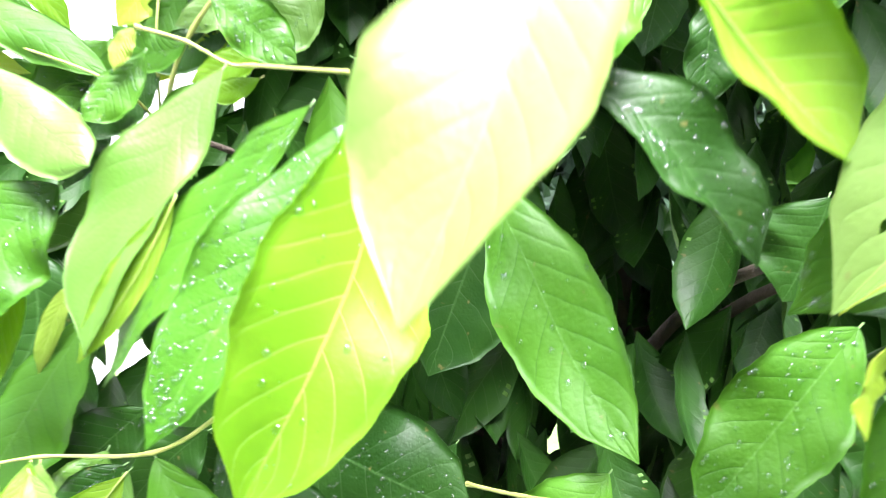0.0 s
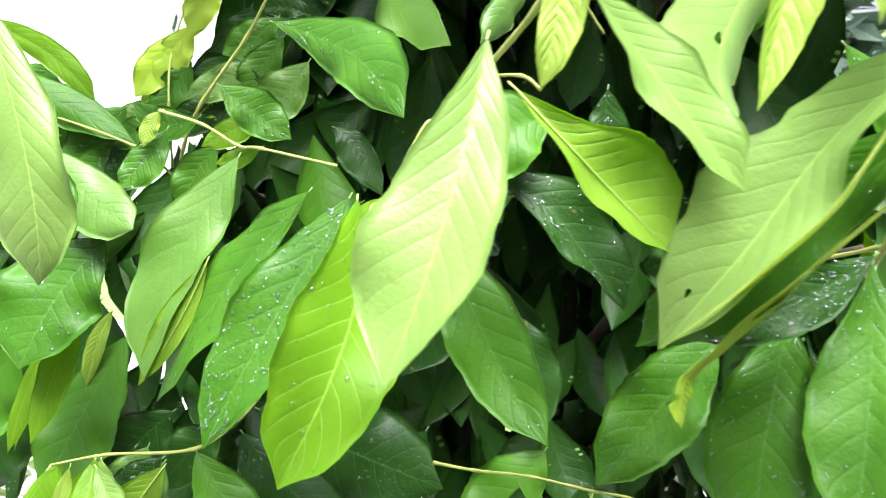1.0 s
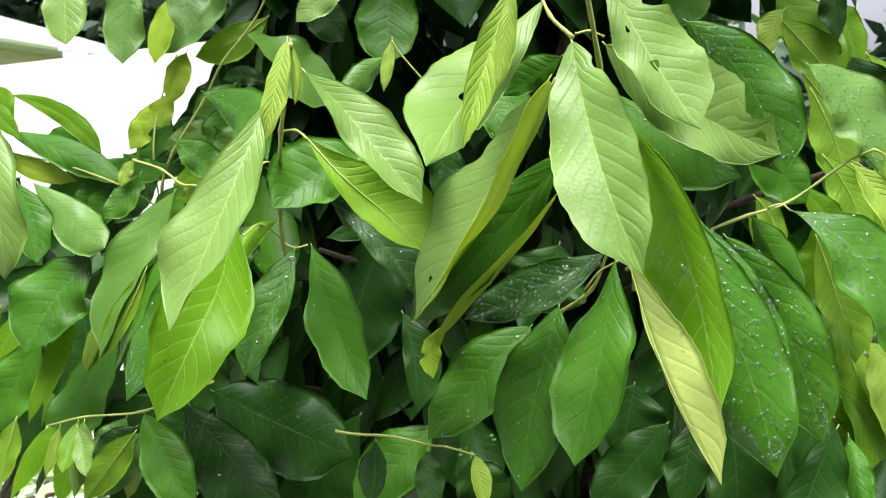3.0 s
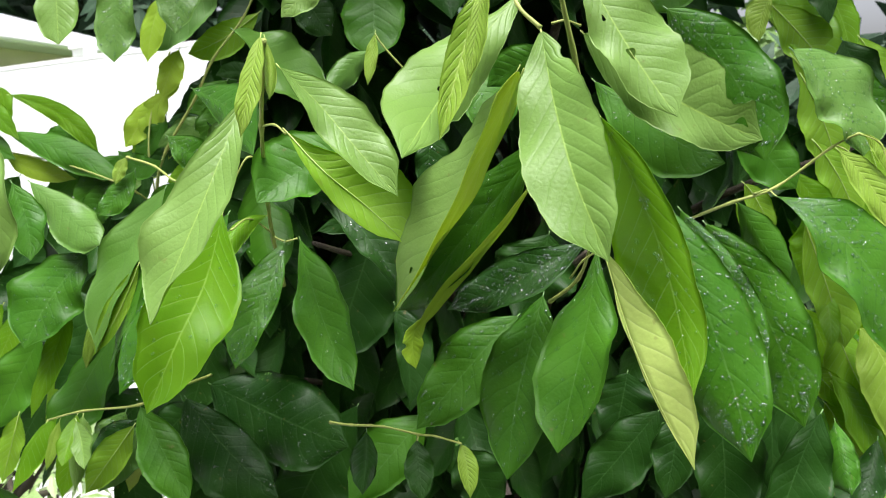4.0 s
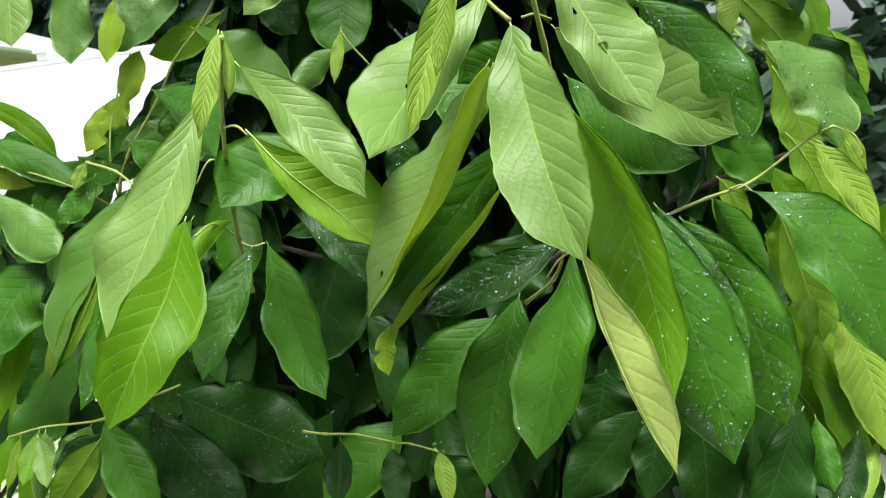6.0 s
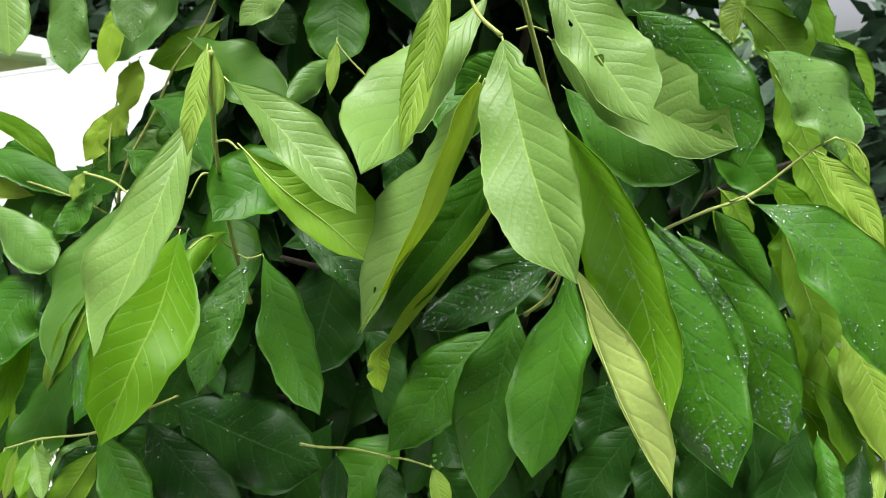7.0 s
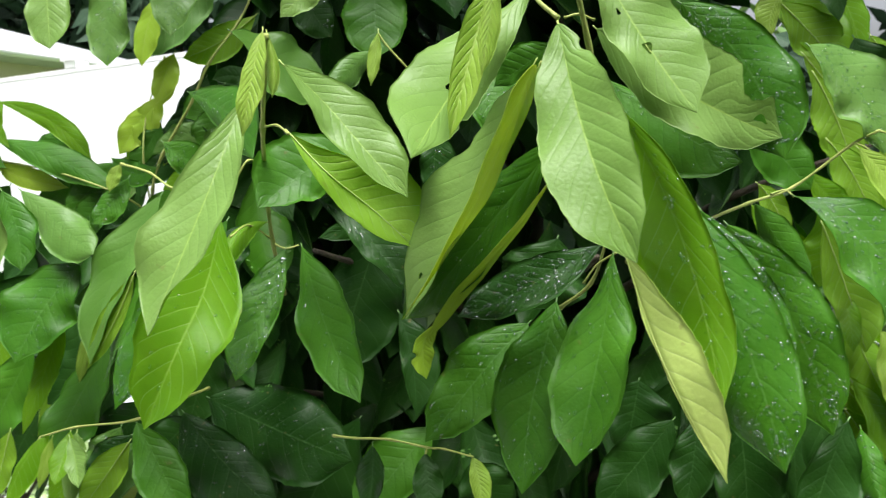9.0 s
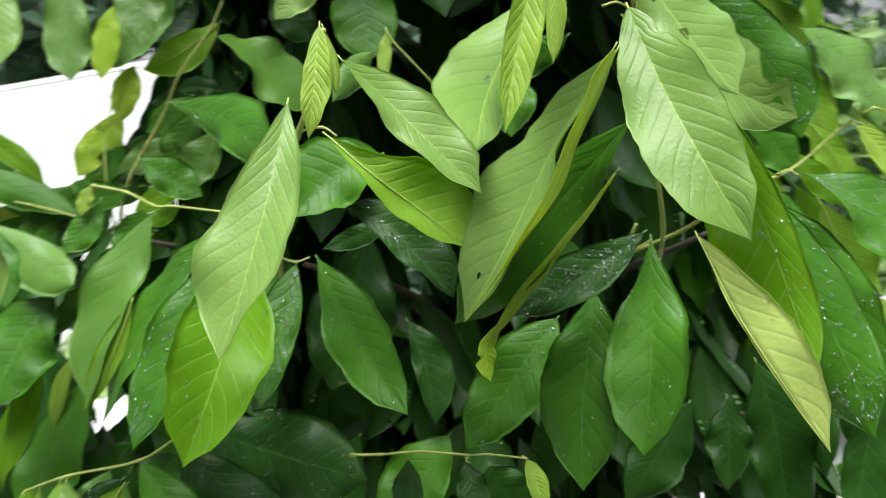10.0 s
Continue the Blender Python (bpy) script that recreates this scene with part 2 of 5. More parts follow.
def leaf_shape(base, mid, tip, left, right, a=0.8, b=0.75, twist=0.0, holes=(), bites=(), rows=34, cols=5, wave=0.13, quilt=0.0004, seed=0, ribs=11):
    """Place on the leaf for u along the midrib and v across (-1 left edge, 1 right edge): a function, and the grid of it."""
    four = isinstance(mid[0], (tuple, list))
    B, T = Vector(base), Vector(tip)
    if four:
        K = [B, Vector(mid[0]), Vector(mid[1]), T]
        K = [2 * K[0] - K[1], *K, 2 * K[3] - K[2]]
        L, R = [Vector(q) for q in left], [Vector(q) for q in right]
    else:
        M, L, R = (Vector(q) for q in (mid, left, right))
        C = 2 * M - (B + T) / 2
    r = random.Random(seed)
    ph, ph2 = r.uniform(0, 6.28), r.uniform(0, 6.28)
    peak = a / (a + b)
    low, high = 1.15 * a, 0.95 * b

    def breadth(u):
        """Half width along the leaf: wedge-shaped base, full middle, drawn-out tip."""
        if u < peak:
            return math.sin(math.pi / 2 * u / peak) ** low
        x = (1 - u) / (1 - peak)
        return math.sin(math.pi / 2 * x) ** high if x > 0.3 else math.sin(math.pi * 0.15) ** high * (x / 0.3) ** 1.15
    mid_way = (T - B).normalized()
    if four:                              # full half widths, so that the edge passes the given places at 0.35 and 0.68
        L, R = ([v[0] / breadth(0.35), v[1] / breadth(0.68)] for v in (L, R))
        size = (L[0].length + L[1].length + R[0].length + R[1].length) / 4
    else:
        size = (L.length + R.length) / 2

    def spine(u):
        if four:
            i = min(2, int(u * 3))
            t = u * 3 - i
            p0, p1, p2, p3 = K[i:i + 4]
            a1, a2, a3 = p2 - p0, 2 * p0 - 5 * p1 + 4 * p2 - p3, 3 * p1 - p0 - 3 * p2 + p3
            return 0.5 * (2 * p1 + a1 * t + a2 * t * t + a3 * t ** 3), (a1 + 2 * a2 * t + 3 * a3 * t * t).normalized()
        return (1 - u) ** 2 * B + 2 * u * (1 - u) * C + u * u * T, ((C - B) * (1 - u) + (T - C) * u).normalized()

    def at(u, v, lift=0.0):
        p, way = spine(u)
        turn = mid_way.rotation_difference(way)
        if four:
            f = max(-0.6, min(1.5, (u - 0.35) / 0.33))
            l_half, r_half = L[0].lerp(L[1], f), R[0].lerp(R[1], f)
            e, across = (r_half if v >= 0 else l_half), r_half - l_half
        else:
            e, across = turn @ (R if v >= 0 else L), turn @ (R - L)
        e = e - way * e.dot(way)
        if twist:
            e = Matrix.Rotation(twist * (u - 0.5), 3, way) @ e
        w = breadth(u)
        side = 1 if v >= 0 else -1
        for s, u0, deep, wide in bites:
            if s == side:
                w *= 1 - deep * max(0.0, 1 - ((u - u0) / wide) ** 2) * (0.95 + 0.05 * math.sin(u * 150 + ph))
        up = across.cross(way)
        up = (up - way * up.dot(way)).normalized()
        av = abs(v)
        w *= 1 + 0.018 * math.sin(u * 34 + ph + side) * av + 0.012 * math.sin(u * 83 + ph2 * side)
        crease = up * e.dot(up) * w       # the halves rise from the midrib in a soft curve
        q = p + e * av * w + crease * (av ** 1.6 - av)
        q += up * (wave * size * w * (av ** 2 * math.sin(u * 11 + ph + side) * 0.8 + av * 0.6 * math.sin(u * 19 + ph2 * side) * av))
        q += up * size * 0.10 * w * (av - av * av)
        f = ((u - 0.19 * av ** 1.2) * ribs + 0.3 * math.sin(u * 9 + ph) * av) % 1.0
        q += up * quilt * (1 - (2 * abs(f - 0.5)) ** 2) * min(1, w * 2) * math.sin(min(1.0, av) * math.pi) ** 0.5 if 0 < av < 1 else Vector()
        return q + up * lift, up

    us = [i / rows for i in range(rows + 1)]
    us = [0.004 + 0.992 * u for u in us]
    vs = [i / cols for i in range(-cols, cols + 1)]
    return at, spine, us, vs


def leaf_mesh(name, kind, at, us, vs, holes=()):
    n, k = len(us), len(vs)
    spots = [[(u, v) for v in vs] for u in us]

    def inside(u, v, hole):
        return math.hypot((u - hole[0]) / hole[2], (v - hole[1]) / (hole[2] * 3.6)) / (1 + 0.18 * math.sin(3 * math.atan2(u - hole[0], (v - hole[1]) / 3.6) + 40 * hole[0]))

    gone = {(i, j) for i in range(n - 1) for j in range(k - 1) for h in holes if inside((us[i] + us[i + 1]) / 2, (vs[j] + vs[j + 1]) / 2, h) < 1}
    for h in holes:                       # draw the rim of a hole onto its round outline
        for i in range(1, n - 1):
            for j in range(1, k - 1):
                near = [(i - 1, j - 1) in gone, (i - 1, j) in gone, (i, j - 1) in gone, (i, j) in gone]
                d = inside(us[i], vs[j], h)
                if any(near) and not all(near) and 0.3 < d < 2:
                    spots[i][j] = (h[0] + (us[i] - h[0]) / d, h[1] + (vs[j] - h[1]) / d)
    verts, uvs, faces, slots = [], [], [], []
    for lift in (0.0002, -0.0002):
        for row in spots:
            for u, v in row:
                verts.append(at(u, v, lift)[0])
                uvs.append((u, 0.5 + 0.5 * v))
    for i in range(n - 1):
        for j in range(k - 1):
            if (i, j) in gone:
                continue
            c = (i * k + j, i * k + j + 1, (i + 1) * k + j + 1, (i + 1) * k + j)
            faces.append(c)
            slots.append(0)
            faces.append(tuple(n * k + q for q in reversed(c)))
            slots.append(1)
    for i in range(n - 1):
        for j, flip in ((0, True), (k - 1, False)):
            p, q = i * k + j, (i + 1) * k + j
            rim = (p, q, q + n * k, p + n * k)
            faces.append(rim[::-1] if flip else rim)
            slots.append(0)
    return mesh_of(name, verts, faces, (UPPER[kind], UNDER[kind]), slots, uvs)


def drop_mesh(at, count, seed, small=0.0005, large=0.0020):
    """Rain drops on the upper skin: low domes, some run together."""
    r = random.Random(seed)
    verts, faces = [], []
    for _ in range(count):
        u, v = r.uniform(0.06, 0.94), r.uniform(-0.92, 0.92)
        p, up = at(u, v, 0.0002)
        p2, _ = at(min(u + 0.02, 0.99), v, 0.0002)
        way = (p2 - p).normalized()
        side = way.cross(up).normalized()
        up = side.cross(way).normalized()
        rad = small + (large - small) * r.random() ** 1.7
        tall, long = r.uniform(0.4, 0.65), r.uniform(0.9, 1.4)
        s = len(verts)
        for ring, h in ((1.0, 0.0), (0.86, 0.55), (0.48, 0.9)):
            for q in range(8):
                ang = q * math.pi / 4
                verts.append(p + (way * math.cos(ang) * long + side * math.sin(ang)) * rad * ring + up * rad * tall * h)
        verts.append(p + up * rad * tall)
        for ring in range(2):
            for q in range(8):
                w = (q + 1) % 8
                faces.append((s + ring * 8 + q, s + ring * 8 + w, s + ring * 8 + 8 + w, s + ring * 8 + 8 + q))
        for q in range(8):
            faces.append((s + 16 + q, s + 16 + (q + 1) % 8, s + 24))
    return mesh_of("rain_water", verts, faces, (WATER,))


def leaf(kind, base, mid, tip, left, right, drops=0, a=0.8, b=0.75, twist=0.0, holes=(), bites=()):
    """One leaf of the shrub with its midrib, and its rain drops where it has them."""
    seed = rnd.randrange(10 ** 6)
    rows, cols = (96, 24) if holes or bites else (44, 6)
    quilt = {"young": 0.00012, "tender": 0.0005}.get(kind, 0.00034)
    wave = {"young": 0.15, "mid": 0.16, "fresh": 0.17, "mature": 0.20}.get(kind, 0.13)
    at, spine, us, vs = leaf_shape(base, mid, tip, left, right, a, b, twist, holes, bites, rows, cols, wave=wave, quilt=quilt, seed=seed, ribs=12 if kind in ("young", "tender") else 10)
    ob = on_shrub("leaf", leaf_mesh("leaf", kind, at, us, vs, holes), None, LOOK[kind])
    size = (at(0.5, -1)[0] - at(0.5, 1)[0]).length / 2
    r0 = min(0.0006, 0.018 * size + 0.0002)
    way = spine(0)[1]
    pts = [Vector(base) - way * 0.004] + [at(u, 0.0, -0.0008)[0] for u in [0.02 + 0.94 * i / 14 for i in range(15)]]
    put("midrib", mesh_of("midrib", *tube(pts, [r0 * (1 - 0.8 * i / 15) for i in range(16)], 6), (RIB_DARK if kind in ("mature", "mid", "fresh") else RIB_PALE,)), ob)
    if drops:
        tagged(put("rain_water", drop_mesh(at, int(drops * 4.5), seed + 1), ob, "clear rain drops"), kind="stuff")
    return ob


def twig(r0, r1, *points):
    line = smooth_line(points, 6)
    n = len(line) - 1
    rr = random.Random(len(points) + int(r1 * 1e5))
    radii = [(r0 + (r1 - r0) * i / n) * (1 + 0.10 * rr.uniform(-1, 1) + (0.35 if i % 6 == 0 else 0)) for i in range(n + 1)]
    return on_shrub("twig", mesh_of("twig", *tube(line, radii, 8), (STEM,)), None, "slender yellow-green twig")


# ---- leaves of the front shoots
leaf("young", (0.04, 0.2011, 1.581), ((0.0271, 0.1693, 1.5306), (0.0106, 0.1423, 1.482)), (-0.0075, 0.1233, 1.4382), ((0.0193, -0.0088, -0.0022), (0.0182, -0.0192, 0.0019)), ((-0.0195, -0.0002, 0.0114), (-0.0299, 0.0085, 0.0075)), a=0.8, b=0.75)
leaf("tender", (0.07, 0.1688, 1.6212), (0.0648, 0.1543, 1.5899), (0.057, 0.1494, 1.5564), (0.0104, -0.0062, -0.0002), (-0.0073, -0.0001, 0.0015), a=0.7, b=0.7)
leaf("tender", (0.0724, 0.1721, 1.6197), (0.0761, 0.1661, 1.599), (0.0751, 0.16, 1.5798), (0.0025, 0.0042, -0.0011), (-0.0055, 0.0033, -0.0014))
leaf("young", (0.081, 0.1715, 1.6009), ((0.103, 0.1789, 1.5757), (0.1292, 0.1732, 1.5431)), (0.1553, 0.1691, 1.5112), ((0.0111, 0.0095, 0.0135), (0.0183, 0.0074, 0.0117)), ((-0.0077, -0.0111, -0.0037), (-0.012, -0.0085, -0.0006)), a=0.8, b=0.7)
leaf("lime", (0.0578, 0.2438, 1.5582), ((0.0861, 0.234, 1.528), (0.1169, 0.2408, 1.4977)), (0.1476, 0.2358, 1.4676), ((-0.007, -0.0118, -0.003), (-0.0078, -0.0173, -0.0078)), ((0.0216, 0.001, 0.0062), (0.0347, 0.0128, 0.0166)), a=0.9, b=0.7)
leaf("mid", (-0.0011, 0.3864, 1.4478), ((-0.0113, 0.3626, 1.4103), (-0.0276, 0.3385, 1.3727)), (-0.0372, 0.3182, 1.3392), ((0.015, 0.0029, 0.0021), (0.0157, 0.0006, -0.0006)), ((-0.0236, -0.0044, 0.009), (-0.0206, -0.0028, 0.0104)), drops=75)
leaf("mid", (0.0203, 0.3718, 1.4526), ((0.0408, 0.332, 1.4129), (0.062, 0.3032, 1.3705)), (0.0879, 0.2708, 1.3341), ((0.0244, -0.0072, 0.008), (0.0234, -0.0055, 0.0097)), ((-0.0219, 0.0076, -0.0086), (-0.0229, 0.0005, -0.0088)), drops=10, a=0.9, b=0.7)
leaf("lime", (-0.033, 0.3183, 1.4871), ((-0.0309, 0.2639, 1.4376), (-0.0453, 0.2291, 1.3937)), (-0.0743, 0.2205, 1.3364), ((0.0252, 0.0116, -0.018), (0.0259, -0.0089, -0.0143)), ((-0.0227, -0.0173, 0.0197), (-0.0285, -0.0054, 0.017)), drops=10, a=0.9, b=0.7)
leaf("mid", (-0.0415, 0.352, 1.4834), ((-0.0783, 0.3242, 1.4256), (-0.1099, 0.3004, 1.3748)), (-0.1345, 0.283, 1.3294), ((0.025, -0.0075, -0.0111), (0.0203, -0.007, -0.0034)), ((-0.0256, 0.0067, 0.0128), (-0.0253, 0.0044, 0.0073)), drops=85, a=0.8, b=0.7)
leaf("mid", (-0.0708, 0.3604, 1.4863), ((-0.1115, 0.3611, 1.4415), (-0.1552, 0.3578, 1.3869)), (-0.1919, 0.3641, 1.3268), ((0.0281, -0.0119, 0.0119), (0.0161, -0.0212, -0.0011)), ((-0.0243, 0.0186, 0.0046), (-0.0209, 0.0185, 0.0032)), drops=40)
leaf("fresh", (-0.1303, 0.4088, 1.5064), ((-0.1606, 0.3888, 1.4558), (-0.1855, 0.3693, 1.4044)), (-0.1939, 0.3498, 1.3497), ((0.0244, -0.0068, 0), (0.0174, -0.0078, 0.0014)), ((-0.0243, 0.0074, 0.0121), (-0.0253, 0.0075, 0.0054)), b=0.85)
leaf("fresh", (-0.3274, 0.4771, 1.5164), (-0.2669, 0.4509, 1.476), (-0.2219, 0.4272, 1.4469), (0.0138, 0.0132, 0.0114), (-0.018, -0.0054, -0.0235), a=0.8, b=0.6)
leaf("mid", (-0.2579, 0.4577, 1.4313), (-0.2917, 0.433, 1.3885), (-0.3143, 0.4064, 1.3376), (0.0305, -0.0038, -0.0163), (-0.0472, 0.0141, 0.0207), drops=25, a=0.7, b=0.65)
leaf("young", (-0.2387, 0.2848, 1.6111), (-0.2016, 0.2424, 1.519), (-0.2032, 0.2412, 1.4514), (0.0201, 0.0035, 0.0035), (-0.0324, 0.0064, -0.0089))
leaf("mid", (-0.2703, 0.3691, 1.5222), (-0.2465, 0.3498, 1.4853), (-0.2344, 0.3296, 1.4488), (0.0164, 0.0057, 0.0049), (-0.0198, -0.0033, -0.0079))
leaf("mid", (-0.2758, 0.5261, 1.324), (-0.311, 0.4909, 1.2574), (-0.34, 0.4564, 1.194), (0.0364, -0.0127, -0.0112), (-0.031, 0.0116, 0.0091), a=0.8, b=0.7)
leaf("mid", (-0.1672, 0.371, 1.2817), (-0.1331, 0.3459, 1.2408), (-0.1009, 0.3208, 1.201), (0.0176, 0.0073, 0.0099), (-0.0226, -0.0087, -0.0132), a=0.7, b=0.7)
leaf("mature", (-0.1461, 0.4297, 1.2683), (-0.092, 0.4054, 1.2156), (-0.0325, 0.3834, 1.1733), (0.017, 0.0182, 0.0114), (-0.0328, -0.0149, -0.032), drops=40, a=0.7, b=0.7)
leaf("mature", (-0.1478, 0.4991, 1.2585), (-0.0585, 0.4807, 1.222), (0.0272, 0.463, 1.1926), (0.0202, 0.0214, 0.0418), (-0.0218, -0.0124, -0.0511), drops=55, a=0.6, b=0.6)
leaf("mature", (0.0797, 0.3375, 1.2669), (0.0805, 0.3238, 1.2451), (0.0781, 0.3087, 1.2164), (0.0089, 0.0113, -0.0067), (-0.0188, 0.0095, -0.0048))
leaf("mature", (0.1304, 0.3253, 1.2639), (0.1339, 0.3101, 1.2442), (0.1371, 0.2938, 1.2174), (0.0131, 0.0036, -0.0006), (-0.0148, -0.0002, -0.002))
leaf("tender", (0.1772, 0.2727, 1.2838), (0.1828, 0.2631, 1.2688), (0.1854, 0.2517, 1.2446), (0.0092, 0.0029, 0.0003), (-0.0077, -0.0006, -0.0013))
leaf("mid", (0.1196, 0.4575, 1.2328), (0.0843, 0.4286, 1.1997), (0.0387, 0.3972, 1.1572), (0.021, -0.0044, -0.0189), (-0.0299, 0.0121, 0.0222))
leaf("young", (0.2412, 0.1529, 1.5863), ((0.2097, 0.1961, 1.5355), (0.1762, 0.2089, 1.4758)), (0.1384, 0.2249, 1.4156), ((0.0028, -0.0261, 0.001), (0.0066, -0.0273, 0.0026)), ((-0.0195, 0.0247, 0.0081), (-0.0276, 0.0277, 0.0106)), a=0.8, b=0.65, holes=[(0.84, 0.3, 0.014)], bites=[(1, 0.4, 0.12, 0.04)])
leaf("pale", (0.239, 0.1477, 1.5875), ((0.2199, 0.1643, 1.547), (0.1894, 0.174, 1.491)), (0.137, 0.2184, 1.4177), ((0.0065, 0.0144, -0.0027), (0.0023, 0.0059, -0.0022)), ((-0.0066, -0.0103, 0.0025), (-0.0026, -0.006, 0.0022)), a=0.5, b=0.7)
leaf("mid", (0.2552, 0.1851, 1.5435), ((0.2117, 0.221, 1.4921), (0.1687, 0.2291, 1.4443)), (0.1317, 0.2442, 1.4104), ((0.0107, -0.0174, -0.0112), (0.0197, -0.0188, -0.0012)), ((-0.0216, 0.0222, 0.0092), (-0.0265, 0.0186, 0.0086)), drops=30, a=0.7, b=0.6, bites=[(1, 0.96, 0.2, 0.04)])
leaf("mature", (0.2882, 0.2777, 1.4558), ((0.2483, 0.2635, 1.4377), (0.2094, 0.2662, 1.4178)), (0.1725, 0.2705, 1.4042), ((-0.0006, -0.0097, -0.0171), (0.0048, -0.008, -0.011)), ((-0.0042, 0.0069, 0.0165), (-0.007, 0.0106, 0.0173)), drops=70)
leaf("mid", (0.2293, 0.3643, 1.3713), ((0.1956, 0.3437, 1.3435), (0.1648, 0.3322, 1.3111)), (0.1318, 0.3187, 1.2772), ((0.0255, -0.008, -0.0151), (0.021, -0.0116, -0.0128)), ((-0.0285, 0.0046, 0.013), (-0.0276, 0.0079, 0.0089)), drops=25, a=0.7, b=0.6)
leaf("mid", (0.253, 0.3068, 1.4049), ((0.24, 0.289, 1.365), (0.2255, 0.269, 1.3167)), (0.2172, 0.2498, 1.262), ((0.028, -0.0114, -0.0015), (0.028, -0.0184, -0.0039)), ((-0.0287, 0.0086, -0.0008), (-0.0305, 0.0174, -0.0024)), drops=30)
leaf("mid", (0.2994, 0.296, 1.4469), ((0.2884, 0.2683, 1.3969), (0.2733, 0.2399, 1.3491)), (0.2581, 0.2171, 1.3009), ((0.0187, -0.0153, 0.0009), (0.0192, -0.025, 0.001)), ((-0.0217, 0.0165, -0.0028), (-0.032, 0.0118, 0.0011)), drops=30, a=1, b=0.7)
leaf("young", (0.2545, 0.1662, 1.6117), ((0.2606, 0.1359, 1.5645), (0.2698, 0.1063, 1.5214)), (0.2857, 0.0862, 1.4772), ((0.0196, -0.0095, 0.0088), (0.019, -0.0088, 0.0087)), ((-0.0238, 0.0034, -0.0027), (-0.0274, 0.002, -0.0013)), a=0.6, b=0.6, bites=[(-1, 0.13, 0.3, 0.035)])
leaf("pale", (0.2928, 0.1783, 1.466), ((0.3034, 0.15, 1.4209), (0.3166, 0.1243, 1.3838)), (0.3372, 0.1098, 1.3412), ((-0.0013, 0.0007, -0.0011), (-0.0013, 0.0003, -0.0013)), ((0.0158, -0.0087, 0.0134), (0.0163, -0.0036, 0.0165)), a=0.7, b=0.8)
leaf("lime", (0.2869, 0.1382, 1.5574), (0.3259, 0.1524, 1.4693), (0.3384, 0.1229, 1.3776), (0.0161, -0.0004, 0.0046), (-0.0255, 0.0257, -0.0095), drops=18, a=0.7, b=0.55)
leaf("mid", (0.3271, 0.1932, 1.4996), (0.3586, 0.1569, 1.4177), (0.3764, 0.1296, 1.3363), (0.0284, 0.0088, 0.0051), (-0.0279, 0.0177, -0.0153), drops=90, a=0.7, b=0.6)
leaf("mid", (0.3575, 0.2492, 1.4826), (0.3908, 0.2379, 1.4276), (0.4157, 0.2251, 1.3685), (0.0131, 0.0039, 0.0059), (-0.0296, 0.0154, -0.0183), drops=110, a=0.8, b=0.6)
leaf("mid", (0.3772, 0.254, 1.4704), (0.4203, 0.2459, 1.3989), (0.4466, 0.2338, 1.3127), (0.0271, 0.0044, 0.0113), (-0.0321, 0.0147, -0.016), drops=110, a=0.7, b=0.6)
leaf("young", (0.2906, 0.2808, 1.672), (0.3204, 0.2628, 1.6088), (0.3549, 0.2464, 1.5526), (0.0356, 0.0145, 0.015), (-0.0185, -0.0056, -0.0083), a=0.7, b=0.6, holes=[(0.56, 0.05, 0.035), (0.32, 0.3, 0.02)], bites=[(-1, 0.22, 0.45, 0.06)])
leaf("young", (0.2923, 0.298, 1.6216), (0.357, 0.3107, 1.5713), (0.4409, 0.3263, 1.5281), (0.0232, 0.0036, 0.038), (-0.0136, -0.0081, -0.0241), a=0.7, b=0.5, holes=[(0.88, -0.3, 0.03)], bites=[(-1, 0.8, 0.55, 0.09)])
leaf("mid", (0.3656, 0.3435, 1.6418), (0.4159, 0.3362, 1.5862), (0.442, 0.3235, 1.5109), (0.0311, 0.0069, 0.0171), (-0.034, 0.0138, -0.0219), drops=90, a=0.7, b=0.5)
leaf("mid", (0.3071, 0.3699, 1.5866), (0.3636, 0.3541, 1.5378), (0.4144, 0.3412, 1.5093), (0.0128, 0.0087, 0.0146), (-0.021, -0.005, -0.0273), drops=20)
leaf("lime", (0.5389, 0.6448, 1.7098), (0.5712, 0.6282, 1.6538), (0.6058, 0.6104, 1.5891), (0.0388, 0.011, 0.0184), (-0.0254, -0.0039, -0.013))
leaf("lime", (0.6076, 0.6576, 1.689), (0.6278, 0.6548, 1.6612), (0.6406, 0.6469, 1.6063), (0.0206, 0.0031, 0.0078), (-0.0216, -0.0033, -0.0082))
leaf("fresh", (0.4874, 0.3987, 1.6048), (0.5288, 0.3895, 1.558), (0.5427, 0.3771, 1.5067), (0.0377, 0.0287, 0.015), (-0.0217, -0.0073, -0.0106), drops=50, a=0.7, b=0.7)
leaf("mid", (0.4636, 0.3614, 1.4763), (0.5251, 0.3342, 1.4227), (0.5656, 0.3177, 1.3226), (0.0414, 0.0261, 0.0201), (-0.0291, -0.0171, -0.0144), drops=110, a=1.1, b=0.7)
# Lime leaf in the tender colour, so its backlit glow is painted in.
leaf("tender", (0.5113, 0.4242, 1.4405), (0.5291, 0.4102, 1.3777), (0.5417, 0.3967, 1.3213), (-0.0194, -0.003, -0.0043), (0.0324, 0.0054, 0.007))
leaf("mid", (0.4392, 0.3916, 1.4679), (0.4611, 0.3871, 1.4288), (0.4849, 0.3826, 1.3895), (0.0192, 0.0136, 0.0096), (-0.0115, 0.0079, -0.0076))
leaf("tender", (0.5214, 0.3762, 1.5131), (0.546, 0.3679, 1.4807), (0.5714, 0.357, 1.4323), (0.0141, 0.0032, 0.008), (-0.0119, -0.0023, -0.0068))
